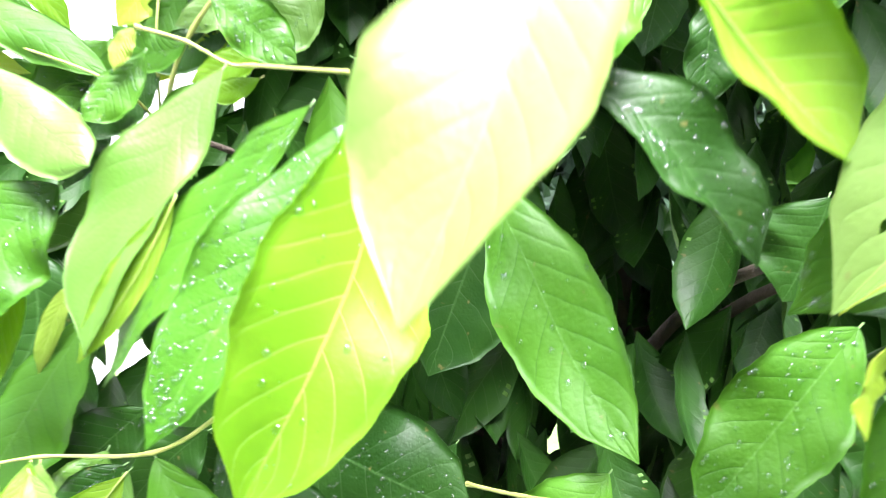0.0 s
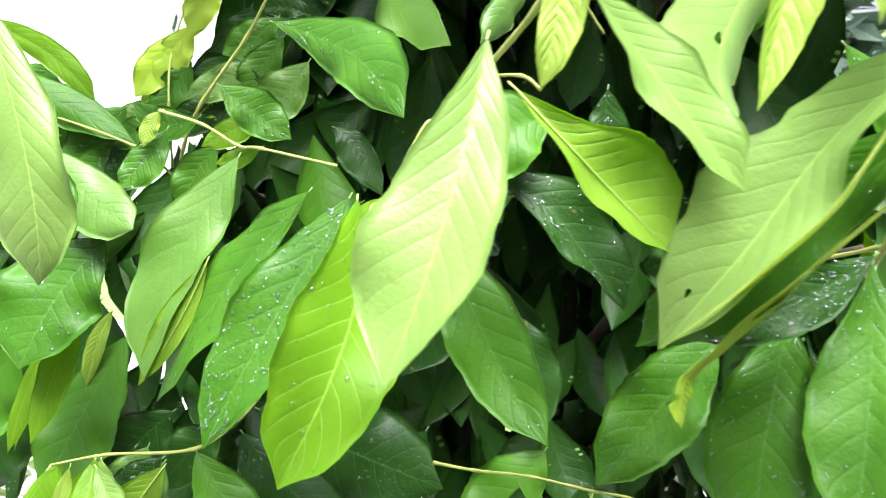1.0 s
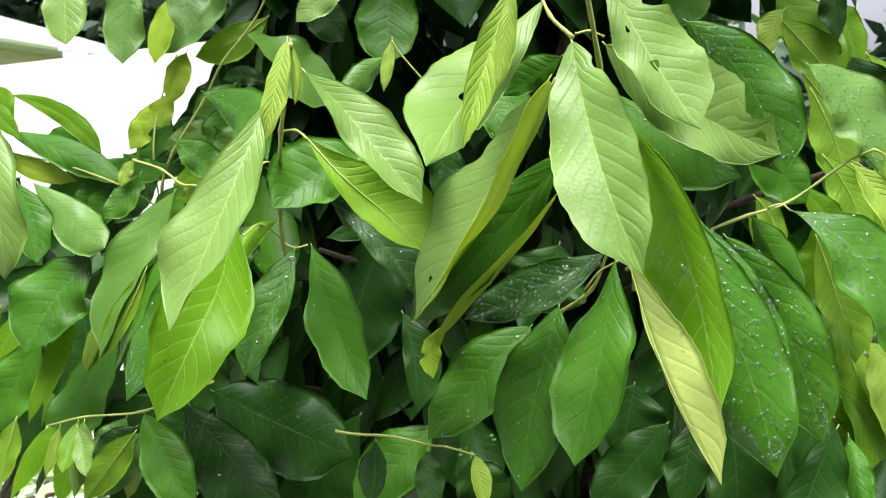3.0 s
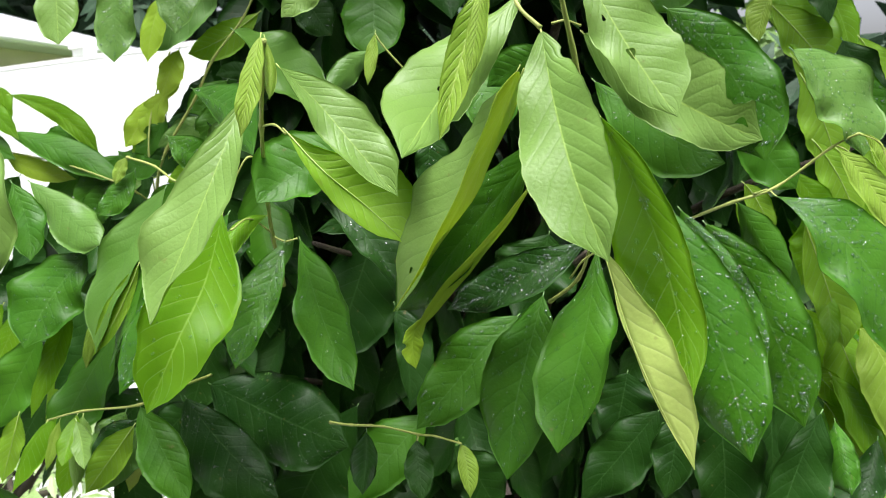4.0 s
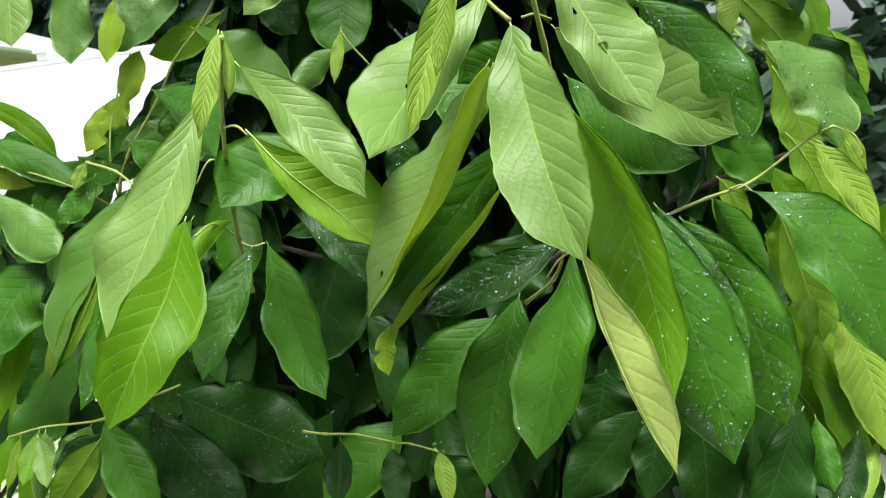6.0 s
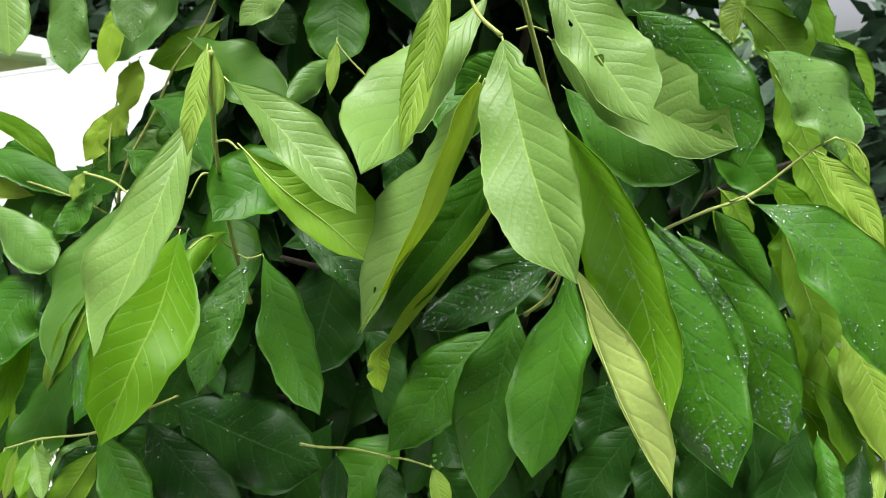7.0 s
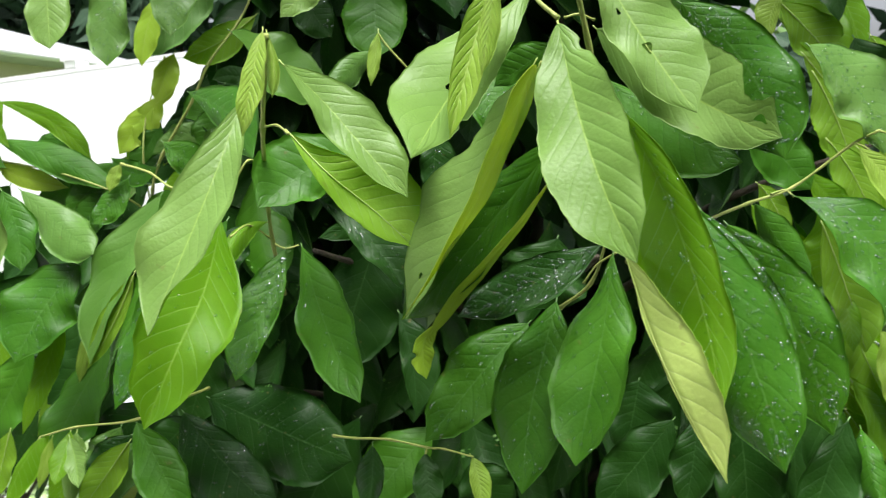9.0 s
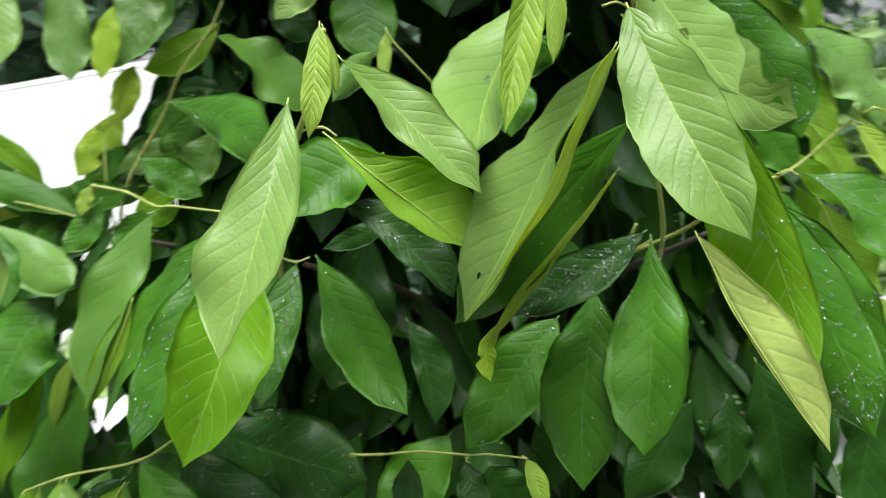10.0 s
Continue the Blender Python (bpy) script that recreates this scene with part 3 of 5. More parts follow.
leaf("tender", (0.5384, 0.37, 1.5273), (0.5551, 0.3692, 1.5134), (0.562, 0.3654, 1.487), (0.0021, 0.0004, 0.0012), (-0.0078, -0.0015, -0.0044))
leaf("mature", (0.4718, 0.2693, 1.3095), (0.4458, 0.252, 1.262), (0.4245, 0.2341, 1.2113), (0.0287, -0.0036, -0.0125), (-0.0153, 0.0031, 0.0063))
# Two more lime leaves whose lighter tender colour stands for backlight.
leaf("tender", (0.5495, 0.4405, 1.3351), (0.5613, 0.4236, 1.2886), (0.5904, 0.4056, 1.2264), (-0.0229, -0.0031, -0.0076), (0.0255, 0.0162, 0.0044))
leaf("tender", (0.5649, 0.4214, 1.3343), (0.5891, 0.4057, 1.2884), (0.5998, 0.3831, 1.2088), (0.0194, 0.0035, 0.0043), (-0.0307, -0.0047, -0.0071))
leaf("mature", (0.4501, 0.3116, 1.3495), (0.4612, 0.2931, 1.2939), (0.4644, 0.2721, 1.2277), (0.017, 0.0008, 0.0017), (-0.0199, -0.0026, -0.0015))
leaf("mature", (0.3752, 0.3459, 1.2819), (0.3685, 0.3299, 1.2507), (0.3562, 0.3121, 1.2107), (0.0214, 0.002, -0.0066), (-0.0196, 0.0027, 0.0039))
leaf("mature", (0.3737, 0.4408, 1.2413), (0.3356, 0.4213, 1.2057), (0.2866, 0.3993, 1.1601), (0.0235, -0.0031, -0.0236), (-0.0213, 0.006, 0.0198))
leaf("mature", (0.4066, 0.352, 1.3106), (0.4126, 0.3305, 1.2416), (0.4065, 0.309, 1.171), (0.0376, 0.0005, -0.0002), (-0.0276, 0.0008, -0.0002))
leaf("mature", (0.4584, 0.3658, 1.3041), (0.4597, 0.3481, 1.2584), (0.455, 0.3277, 1.2002), (0.0198, 0.0017, -0.0013), (-0.0176, 0.0002, 0.0005))
leaf("mature", (0.3526, 0.5226, 1.2549), (0.3447, 0.5118, 1.2246), (0.3299, 0.4962, 1.1692), (0.0415, -0, -0.011), (-0.0307, -0.0005, 0.0083))
leaf("mid", (0.081, 0.5173, 1.7382), (0.0859, 0.4983, 1.6821), (0.0823, 0.4788, 1.6277), (0.0331, 0.0034, -0.0008), (-0.0343, -0.0035, 0.0008), a=0.6, b=0.5)
leaf("young", (0.2456, 0.3413, 1.6653), ((0.2095, 0.3063, 1.6235), (0.1771, 0.2666, 1.5761)), (0.1554, 0.1925, 1.535), ((0.0165, 0.0068, -0.0108), (0.0188, 0.0224, -0.0062)), ((-0.0246, -0.0014, 0.0034), (-0.0349, -0.0019, 0.0203)), a=0.8, b=0.7, holes=[(0.62, 0.1, 0.022)], bites=[(-1, 0.7, 0.15, 0.03)])
leaf("tender", (0.2194, 0.2528, 1.6641), (0.1979, 0.2361, 1.6052), (0.1799, 0.2195, 1.5452), (0.014, -0.0112, -0.0015), (-0.0101, -0.0073, 0.0054), a=0.7, b=0.8)
leaf("tender", (0.2192, 0.1844, 1.6501), (0.2132, 0.1759, 1.6177), (0.2065, 0.1672, 1.5839), (0.0068, 0.0043, -0.0024), (-0.0057, 0, 0.0011))
leaf("tender", (0.1068, 0.3835, 1.643), (0.1034, 0.3788, 1.6219), (0.0984, 0.3732, 1.5958), (0.0052, 0.0002, -0.001), (-0.0068, -0.0002, 0.0012))
leaf("fresh", (0.0913, 0.4294, 1.6318), (0.0731, 0.4098, 1.6148), (0.0514, 0.3881, 1.588), (0.0042, 0.009, -0.0124), (-0.0096, -0.0006, 0.0093))
leaf("fresh", (-0.0524, 0.4437, 1.6638), ((-0.0302, 0.4587, 1.6452), (-0.0057, 0.4715, 1.6199)), (0.0347, 0.4822, 1.5913), ((0.0063, 0.0223, 0.0214), (0.0168, 0.027, 0.0226)), ((-0.0092, -0.0256, -0.0054), (0.0014, -0.0253, -0.0273)), a=0.7, b=0.65)
leaf("mid", (-0.1073, 0.4505, 1.608), ((-0.0656, 0.4093, 1.5929), (-0.0315, 0.3699, 1.5742)), (-0.0025, 0.3291, 1.538), ((0.0136, 0.0026, 0.0152), (0.0212, 0.0022, 0.0205)), ((-0.0066, -0.0001, -0.0139), (-0.0095, 0.0004, -0.0197)), drops=20)
leaf("mid", (-0.1637, 0.4965, 1.5588), (-0.1342, 0.4903, 1.5361), (-0.1024, 0.4843, 1.5137), (0.0134, 0.0044, 0.017), (-0.0109, -0.0041, -0.0138), drops=16)
leaf("mid", (0.0905, 0.3136, 1.5393), ((0.0666, 0.3017, 1.5333), (0.0404, 0.2895, 1.5179)), (0.0196, 0.2661, 1.5007), ((0.0163, -0.0094, -0.0155), (0.0127, -0.0111, -0.0166)), ((-0.0135, 0.0058, 0.0267), (-0.0132, 0.0072, 0.0339)), a=0.7, b=0.7)
leaf("mature", (0.0554, 0.3146, 1.5022), ((0.0883, 0.303, 1.4828), (0.1133, 0.2925, 1.4518)), (0.1353, 0.2813, 1.4209), ((0.0152, 0.0066, 0.0186), (0.0243, 0.0038, 0.0121)), ((-0.0116, -0.0064, -0.0027), (-0.0119, -0.0105, 0.0026)), drops=25, a=0.8, b=0.65)
leaf("mature", (0.0856, 0.4528, 1.4683), (0.0557, 0.4488, 1.4604), (0.0168, 0.4436, 1.4498), (0.0036, -0.0018, -0.0126), (-0.0028, 0.0014, 0.0098))
leaf("mid", (0.1848, 0.4229, 1.6036), (0.2009, 0.4104, 1.5811), (0.2083, 0.3938, 1.5382), (0.0361, 0.0164, 0.0057), (-0.0188, -0.0028, -0.0055), drops=25)
leaf("mid", (0.2622, 0.3715, 1.6204), (0.2373, 0.3768, 1.6043), (0.2089, 0.3817, 1.5878), (0.0061, 0.0015, -0.0095), (-0.0102, 0.001, 0.017))
leaf("mature", (0.151, 0.4119, 1.5556), (0.1477, 0.4063, 1.523), (0.1443, 0.4001, 1.4878), (0.0218, 0.0015, -0.0024), (-0.0136, -0.001, 0.0015), drops=10)
leaf("young", (-0.3082, 0.5544, 1.802), (-0.2983, 0.5329, 1.7284), (-0.292, 0.5139, 1.6711), (0.0245, 0.0034, 0.002), (-0.0252, -0.0021, -0.0025), b=0.5)
leaf("fresh", (-0.2211, 0.5363, 1.7687), (-0.2209, 0.5206, 1.7044), (-0.2219, 0.5057, 1.6459), (0.0237, 0.0015, -0.0005), (-0.0248, -0.0023, 0.0007), drops=35, b=0.55)
leaf("fresh", (-0.146, 0.5436, 1.7728), (-0.1468, 0.5286, 1.7209), (-0.1487, 0.5143, 1.6741), (0.026, 0.0013, -0.0011), (-0.0248, -0.0023, 0.0014), drops=25)
leaf("pale", (-0.1945, 0.5939, 1.734), (-0.2103, 0.5859, 1.6936), (-0.2186, 0.5781, 1.651), (0.0157, 0.0006, -0.0047), (-0.014, -0.0006, 0.0042))
leaf("mature", (-0.1269, 0.6263, 1.7702), (-0.1805, 0.6126, 1.7162), (-0.234, 0.5995, 1.6657), (-0.023, 0.0018, 0.0231), (0.0227, -0.0018, -0.0228))
leaf("lime", (-0.0952, 0.6498, 1.711), (-0.1411, 0.6355, 1.6795), (-0.1862, 0.6236, 1.6626), (-0.0096, 0.0006, 0.0177), (0.011, -0.0003, -0.0205))
leaf("young", (0.0656, 0.43, 1.7107), (0.0322, 0.4236, 1.6899), (0.0071, 0.4179, 1.6689), (0.0086, -0.0012, -0.0117), (-0.0091, 0.0012, 0.0124))
leaf("mature", (-0.0089, 0.5477, 1.7241), (0.0066, 0.5438, 1.6919), (0.0267, 0.5407, 1.6627), (0.0195, 0.0035, 0.0109), (-0.0205, -0.0037, -0.0114), drops=12)
leaf("lime", (-0.4356, 0.6156, 1.6249), (-0.368, 0.6164, 1.5938), (-0.3197, 0.6122, 1.5422), (0.0088, 0.0028, 0.0122), (-0.0071, -0.0022, -0.0098), a=0.7, b=0.5)
leaf("mid", (-0.4483, 0.6166, 1.5765), (-0.3592, 0.5992, 1.5467), (-0.2713, 0.5796, 1.5039), (0.0092, 0.0158, 0.0143), (-0.0086, -0.006, -0.0178))
leaf("pale", (-0.4592, 0.6212, 1.5486), (-0.419, 0.6159, 1.5255), (-0.3568, 0.6136, 1.5092), (0.0064, 0.0026, 0.0161), (-0.0047, -0.0012, -0.0119))
leaf("mid", (-0.3806, 0.6537, 1.5795), (-0.3923, 0.6496, 1.561), (-0.4121, 0.6417, 1.5238), (0.0224, -0.0001, -0.0126), (-0.0222, 0.0001, 0.0125), drops=10)
leaf("lime", (-0.4789, 0.6548, 1.6393), (-0.4716, 0.6517, 1.6164), (-0.4761, 0.6451, 1.5787), (0.0132, 0.0012, 0.0004), (-0.0157, -0.0015, -0.0005))
leaf("pale", (-0.2106, 0.6319, 1.6642), (-0.214, 0.6268, 1.6356), (-0.2189, 0.6217, 1.607), (0.0143, 0.0009, -0.0022), (-0.0157, -0.001, 0.0024))
leaf("pale", (-0.2311, 0.6216, 1.6131), (-0.2556, 0.6138, 1.5794), (-0.2779, 0.6066, 1.5478), (0.0154, -0.0004, -0.0109), (-0.015, 0.0004, 0.0107))
leaf("mature", (-0.1618, 0.6318, 1.6376), (-0.1766, 0.627, 1.6165), (-0.206, 0.6204, 1.5923), (0.0129, -0.0009, -0.0124), (-0.0095, 0.0007, 0.0091))
leaf("mid", (-0.197, 0.5398, 1.5309), (-0.2289, 0.5461, 1.5246), (-0.2609, 0.5569, 1.5454), (-0.0039, -0.0013, -0.0157), (0.0037, 0.0007, 0.0154), drops=10)
leaf("mid", (-0.2164, 0.5083, 1.5212), (-0.2348, 0.4974, 1.4946), (-0.2549, 0.4874, 1.4724), (0.0151, -0.0022, -0.0109), (-0.0124, 0.0023, 0.0088), drops=12)
leaf("mature", (-0.1444, 0.5903, 1.562), (-0.1814, 0.5946, 1.5771), (-0.2119, 0.5966, 1.5745), (-0.0027, -0.0021, -0.0135), (0.002, 0.0016, 0.0101))
leaf("lime", (-0.1767, 0.5966, 1.5559), (-0.1946, 0.5934, 1.5459), (-0.2127, 0.5889, 1.5288), (-0.0061, 0.0008, 0.0079), (0.0109, -0.0014, -0.0141))
leaf("mature", (-0.0967, 0.6354, 1.6248), (-0.1255, 0.6348, 1.6365), (-0.1546, 0.6318, 1.6338), (-0.0015, -0.0019, -0.0106), (0.002, 0.0025, 0.0141))
leaf("mature", (-0.0699, 0.5292, 1.5215), (-0.0476, 0.5178, 1.5021), (-0.0261, 0.5027, 1.461), (0.0106, 0.0059, 0.0051), (-0.018, -0.0042, -0.0112))
leaf("mature", (-0.0384, 0.4016, 1.4716), (-0.0578, 0.3864, 1.4515), (-0.0714, 0.3682, 1.41), (0.0175, 0.0006, -0.0097), (-0.0139, 0.0032, 0.0057), drops=10)
leaf("lime", (-0.0153, 0.3841, 1.4763), (-0.0328, 0.3506, 1.4677), (-0.0408, 0.3135, 1.4325), (0.0051, 0.0051, -0.0111), (-0.0085, 0.0019, 0.0019))
leaf("mature", (0.0526, 0.6182, 1.4407), (0.0157, 0.5936, 1.3424), (-0.0134, 0.5722, 1.2592), (0.0558, 0.0013, -0.0206), (-0.045, -0.0004, 0.0165))
leaf("mature", (0.0904, 0.4756, 1.3577), (0.1033, 0.4588, 1.3109), (0.1066, 0.4394, 1.2534), (0.0293, 0.005, 0.0028), (-0.0121, -0.0016, -0.0013))
leaf("mature", (0.2653, 0.4827, 1.4301), (0.2525, 0.4757, 1.3942), (0.2336, 0.4681, 1.3584), (0.0413, 0.0006, -0.0184), (-0.0456, -0.0007, 0.0204))
leaf("mature", (-0.3549, 0.5699, 1.3669), (-0.3387, 0.5545, 1.2961), (-0.3799, 0.5369, 1.242), (0.0488, 0.0019, -0.0102), (-0.0651, -0.0037, 0.014))
leaf("lime", (-0.3207, 0.5973, 1.3295), (-0.3885, 0.5867, 1.3019), (-0.4204, 0.5644, 1.1843), (0.0031, -0.0001, -0.0021), (0.019, -0.0005, -0.0129))
leaf("mature", (-0.1356, 0.4255, 1.422), (-0.1496, 0.4068, 1.3778), (-0.1634, 0.3864, 1.3233), (0.0301, 0.0018, -0.0092), (-0.033, 0.0003, 0.0092))
leaf("mature", (-0.2274, 0.457, 1.2312), (-0.251, 0.4471, 1.2148), (-0.2743, 0.4363, 1.1923), (0.0135, -0.0005, -0.016), (-0.0105, 0.0015, 0.0118), drops=14)
leaf("lime", (-0.2875, 0.405, 1.2564), (-0.309, 0.3893, 1.2342), (-0.3272, 0.3695, 1.186), (0.0163, 0.0021, -0.0102), (-0.0048, 0.0006, 0.0024))
leaf("young", (-0.2582, 0.4078, 1.2573), (-0.2606, 0.398, 1.2305), (-0.2646, 0.3841, 1.1791), (0.0143, 0.0016, -0.0017), (-0.0125, 0.0006, 0.0008), bites=[(-1, 0.4, 0.3, 0.05)])
leaf("tender", (-0.2784, 0.3958, 1.2572), (-0.2866, 0.3911, 1.2335), (-0.2956, 0.3854, 1.2039), (0.0072, 0.0002, -0.0024), (-0.0055, -0.0002, 0.0018))
leaf("mature", (-0.236, 0.4837, 1.2126), (-0.2574, 0.4717, 1.1823), (-0.2854, 0.4571, 1.1393), (-0.0148, 0.0007, 0.0098), (0.0206, 0.0004, -0.0141))
leaf("mature", (0.0123, 0.5745, 1.1976), (-0.0458, 0.5507, 1.1156), (-0.0743, 0.533, 1.0549), (0.0463, -0.0018, -0.0276), (-0.0385, 0.0009, 0.0231))
leaf("mature", (0.1613, 0.4832, 1.1808), (0.1738, 0.4789, 1.1482), (0.199, 0.4736, 1.1025), (0.0288, 0.0047, 0.0133), (-0.0288, -0.0047, -0.0133))
leaf("mature", (-0.1018, 0.5295, 1.1711), (-0.1235, 0.5207, 1.13), (-0.1525, 0.5091, 1.0753), (0.0334, 0, -0.0177), (-0.0279, -0, 0.0148))
leaf("lime", (0.5616, 0.5613, 1.4385), (0.5739, 0.5548, 1.3931), (0.5536, 0.5457, 1.3487), (0.0198, 0.0014, -0.002), (-0.0327, -0.0024, 0.0033))
leaf("mid", (0.4623, 0.4999, 1.5512), (0.4973, 0.495, 1.5029), (0.5264, 0.4916, 1.4667), (0.0232, 0.0049, 0.0171), (-0.0216, -0.0045, -0.0159))
leaf("mature", (0.6054, 0.5854, 1.6227), (0.6207, 0.5793, 1.5778), (0.6292, 0.5696, 1.514), (0.0321, 0.0039, 0.0065), (-0.0364, -0.0044, -0.0073))
leaf("lime", (0.5429, 0.5329, 1.5849), (0.5664, 0.5259, 1.5297), (0.5778, 0.5188, 1.481), (-0.0254, -0.0036, -0.008), (0.0238, 0.0034, 0.0075))
leaf("mature", (0.5903, 0.6209, 1.7224), (0.5962, 0.615, 1.6832), (0.5989, 0.6087, 1.6441), (0.013, 0.0013, 0.0012), (-0.0194, -0.002, -0.0018))
leaf("mid", (0.4291, 0.5464, 1.7275), (0.4102, 0.5388, 1.6918), (0.3853, 0.5318, 1.6623), (0.0227, -0.0005, -0.0151), (-0.0199, 0.0004, 0.0133))
leaf("tender", (0.5293, 0.588, 1.679), (0.5161, 0.5832, 1.6572), (0.5124, 0.5779, 1.6268), (0.0088, 0.0003, -0.0029), (-0.0178, -0.0006, 0.0059))
leaf("pale", (0.1623, 0.2159, 1.414), ((0.1528, 0.216, 1.402), (0.1507, 0.2165, 1.3889)), (0.1518, 0.2168, 1.3724), ((0.0047, 0.0044, -0.0064), (0.0064, 0.0057, -0.0053)), ((-0.0064, -0.0046, 0.0005), (-0.0071, -0.0057, 0.0001)), a=0.6, b=0.6, bites=[(1, 0.6, 0.4, 0.08)])
leaf("lime", (-0.148, 0.3697, 1.4341), (-0.1703, 0.362, 1.3891), (-0.2, 0.3536, 1.3448), (-0.0133, -0.0005, 0.0079), (0.0069, 0.0003, -0.0041))
leaf("pale", (0.2445, 0.1858, 1.5125), ((0.2204, 0.2012, 1.4794), (0.1862, 0.2079, 1.4426)), (0.1515, 0.2175, 1.3994), ((0.0025, 0.0029, -0.0022), (0.0031, 0.0027, -0.0037)), ((-0.002, -0.0048, 0.0028), (-0.0025, -0.0046, 0.0041)), a=0.5, b=0.4)
leaf("lime", (-0.2881, 0.4616, 1.3718), (-0.3038, 0.441, 1.3223), (-0.3207, 0.4191, 1.2661), (0.0143, 0.0011, -0.0048), (-0.013, -0, 0.004))
leaf("lime", (-0.3404, 0.5099, 1.3291), (-0.3641, 0.4982, 1.2764), (-0.381, 0.487, 1.2233), (0.0111, 0.0004, -0.0043), (-0.0074, -0.0002, 0.0029))
leaf("lime", (-0.2881, 0.4564, 1.2266), (-0.3067, 0.4478, 1.189), (-0.3207, 0.4379, 1.1413), (0.0135, 0.0005, -0.0053), (-0.0156, -0.0005, 0.0061))
leaf("lime", (-0.2213, 0.4435, 1.2302), (-0.2491, 0.4342, 1.1942), (-0.2803, 0.4241, 1.1553), (-0.0169, 0.0006, 0.0131), (0.0148, -0.0005, -0.0115))
leaf("fresh", (-0.2413, 0.4634, 1.2394), (-0.2564, 0.4522, 1.2135), (-0.278, 0.4399, 1.1852), (0.017, -0.0008, -0.0111), (-0.0182, 0.0005, 0.0122), drops=20)
leaf("tender", (-0.284, 0.5198, 1.352), (-0.2997, 0.5124, 1.3192), (-0.3103, 0.5042, 1.2792), (0.0075, 0.0003, -0.0028), (-0.0093, -0.0004, 0.0034))
leaf("pale", (-0.249, 0.4941, 1.1861), (-0.254, 0.4888, 1.1593), (-0.2629, 0.482, 1.1259), (-0.0099, -0.0006, 0.0024), (0.0106, 0.0006, -0.0026))
leaf("pale", (-0.1926, 0.6136, 1.6675), (-0.2051, 0.6082, 1.6411), (-0.2185, 0.6015, 1.6078), (0.017, 0.0003, -0.0074), (-0.0139, -0.0002, 0.0061))
leaf("fresh", (-0.152, 0.5938, 1.5788), (-0.1845, 0.5881, 1.5652), (-0.2207, 0.5812, 1.5471), (0.0087, -0.0023, -0.0179), (-0.0069, 0.0018, 0.0142), drops=14)
leaf("mid", (-0.2228, 0.6183, 1.5853), (-0.243, 0.6102, 1.5509), (-0.263, 0.6023, 1.5179), (0.0162, -0, -0.0097), (-0.0157, 0, 0.0094))
leaf("lime", (-0.2476, 0.6358, 1.5834), (-0.2602, 0.6302, 1.5586), (-0.2796, 0.6232, 1.5308), (-0.0116, 0.0001, 0.0071), (0.0122, -0.0001, -0.0074))
leaf("mature", (-0.1756, 0.5972, 1.5537), (-0.211, 0.5897, 1.5318), (-0.2491, 0.5825, 1.5136), (0.0093, -0.0019, -0.0162), (-0.0083, 0.0017, 0.0145), drops=10)
leaf("mid", (-0.2476, 0.6066, 1.5333), (-0.2741, 0.6006, 1.5152), (-0.3111, 0.5949, 1.5043), (0.007, -0.0018, -0.0145), (-0.0065, 0.0017, 0.0135), drops=10)
leaf("lime", (-0.1392, 0.5667, 1.533), (-0.1711, 0.5606, 1.5171), (-0.2008, 0.5549, 1.5023), (0.0065, -0.0015, -0.0124), (-0.0058, 0.0014, 0.0111))
leaf("mid", (-0.1258, 0.6013, 1.606), (-0.1488, 0.5931, 1.5729), (-0.1649, 0.5855, 1.5394), (0.0158, -0, -0.0093), (-0.0174, 0, 0.0102))
leaf("mature", (-0.1935, 0.635, 1.6048), (-0.203, 0.6277, 1.5692), (-0.2201, 0.6185, 1.527), (0.0219, 0.0009, -0.0077), (-0.0223, -0.0009, 0.0078))
leaf("lime", (0.537, 0.62, 1.6717), (0.574, 0.6164, 1.6299), (0.6057, 0.6121, 1.5872), (-0.0199, -0.0048, -0.0157), (0.0244, 0.0059, 0.0193))
leaf("lime", (0.6148, 0.6665, 1.6587), (0.6372, 0.6637, 1.6298), (0.6527, 0.6601, 1.6), (-0.015, -0.0032, -0.0093), (0.015, 0.0032, 0.0093))
leaf("mid", (0.557, 0.5274, 1.5984), (0.5971, 0.5269, 1.5718), (0.6452, 0.5239, 1.5269), (0.0119, 0.0038, 0.0145), (-0.0119, -0.0038, -0.0145), drops=40)
leaf("lime", (0.5707, 0.5635, 1.5636), (0.5911, 0.561, 1.5373), (0.6112, 0.5573, 1.5048), (-0.0129, -0.0028, -0.0085), (0.0113, 0.0025, 0.0075))
leaf("lime", (0.5194, 0.4216, 1.4158), (0.5319, 0.4148, 1.3673), (0.5455, 0.408, 1.3188), (-0.0124, -0.0018, -0.0031), (0.0221, 0.0033, 0.0055))
leaf("lime", (0.5508, 0.4416, 1.2725), (0.5661, 0.4374, 1.2379), (0.5841, 0.4335, 1.2031), (0.0126, 0.0023, 0.0058), (-0.0148, -0.0027, -0.0068))
leaf("pale", (0.5479, 0.4138, 1.2307), (0.5607, 0.4123, 1.2135), (0.5813, 0.4097, 1.1849), (-0.0093, -0.0021, -0.0066), (0.0079, 0.0018, 0.0056))
leaf("lime", (0.4458, 0.4217, 1.4631), (0.4658, 0.4191, 1.4353), (0.4911, 0.4171, 1.4071), (0.0118, 0.0028, 0.0094), (-0.0105, -0.0025, -0.0083))
leaf("lime", (0.521, 0.4223, 1.2979), (0.5363, 0.4201, 1.2751), (0.5679, 0.4185, 1.2458), (-0.0101, -0.0026, -0.0089), (0.0101, 0.0026, 0.0089))
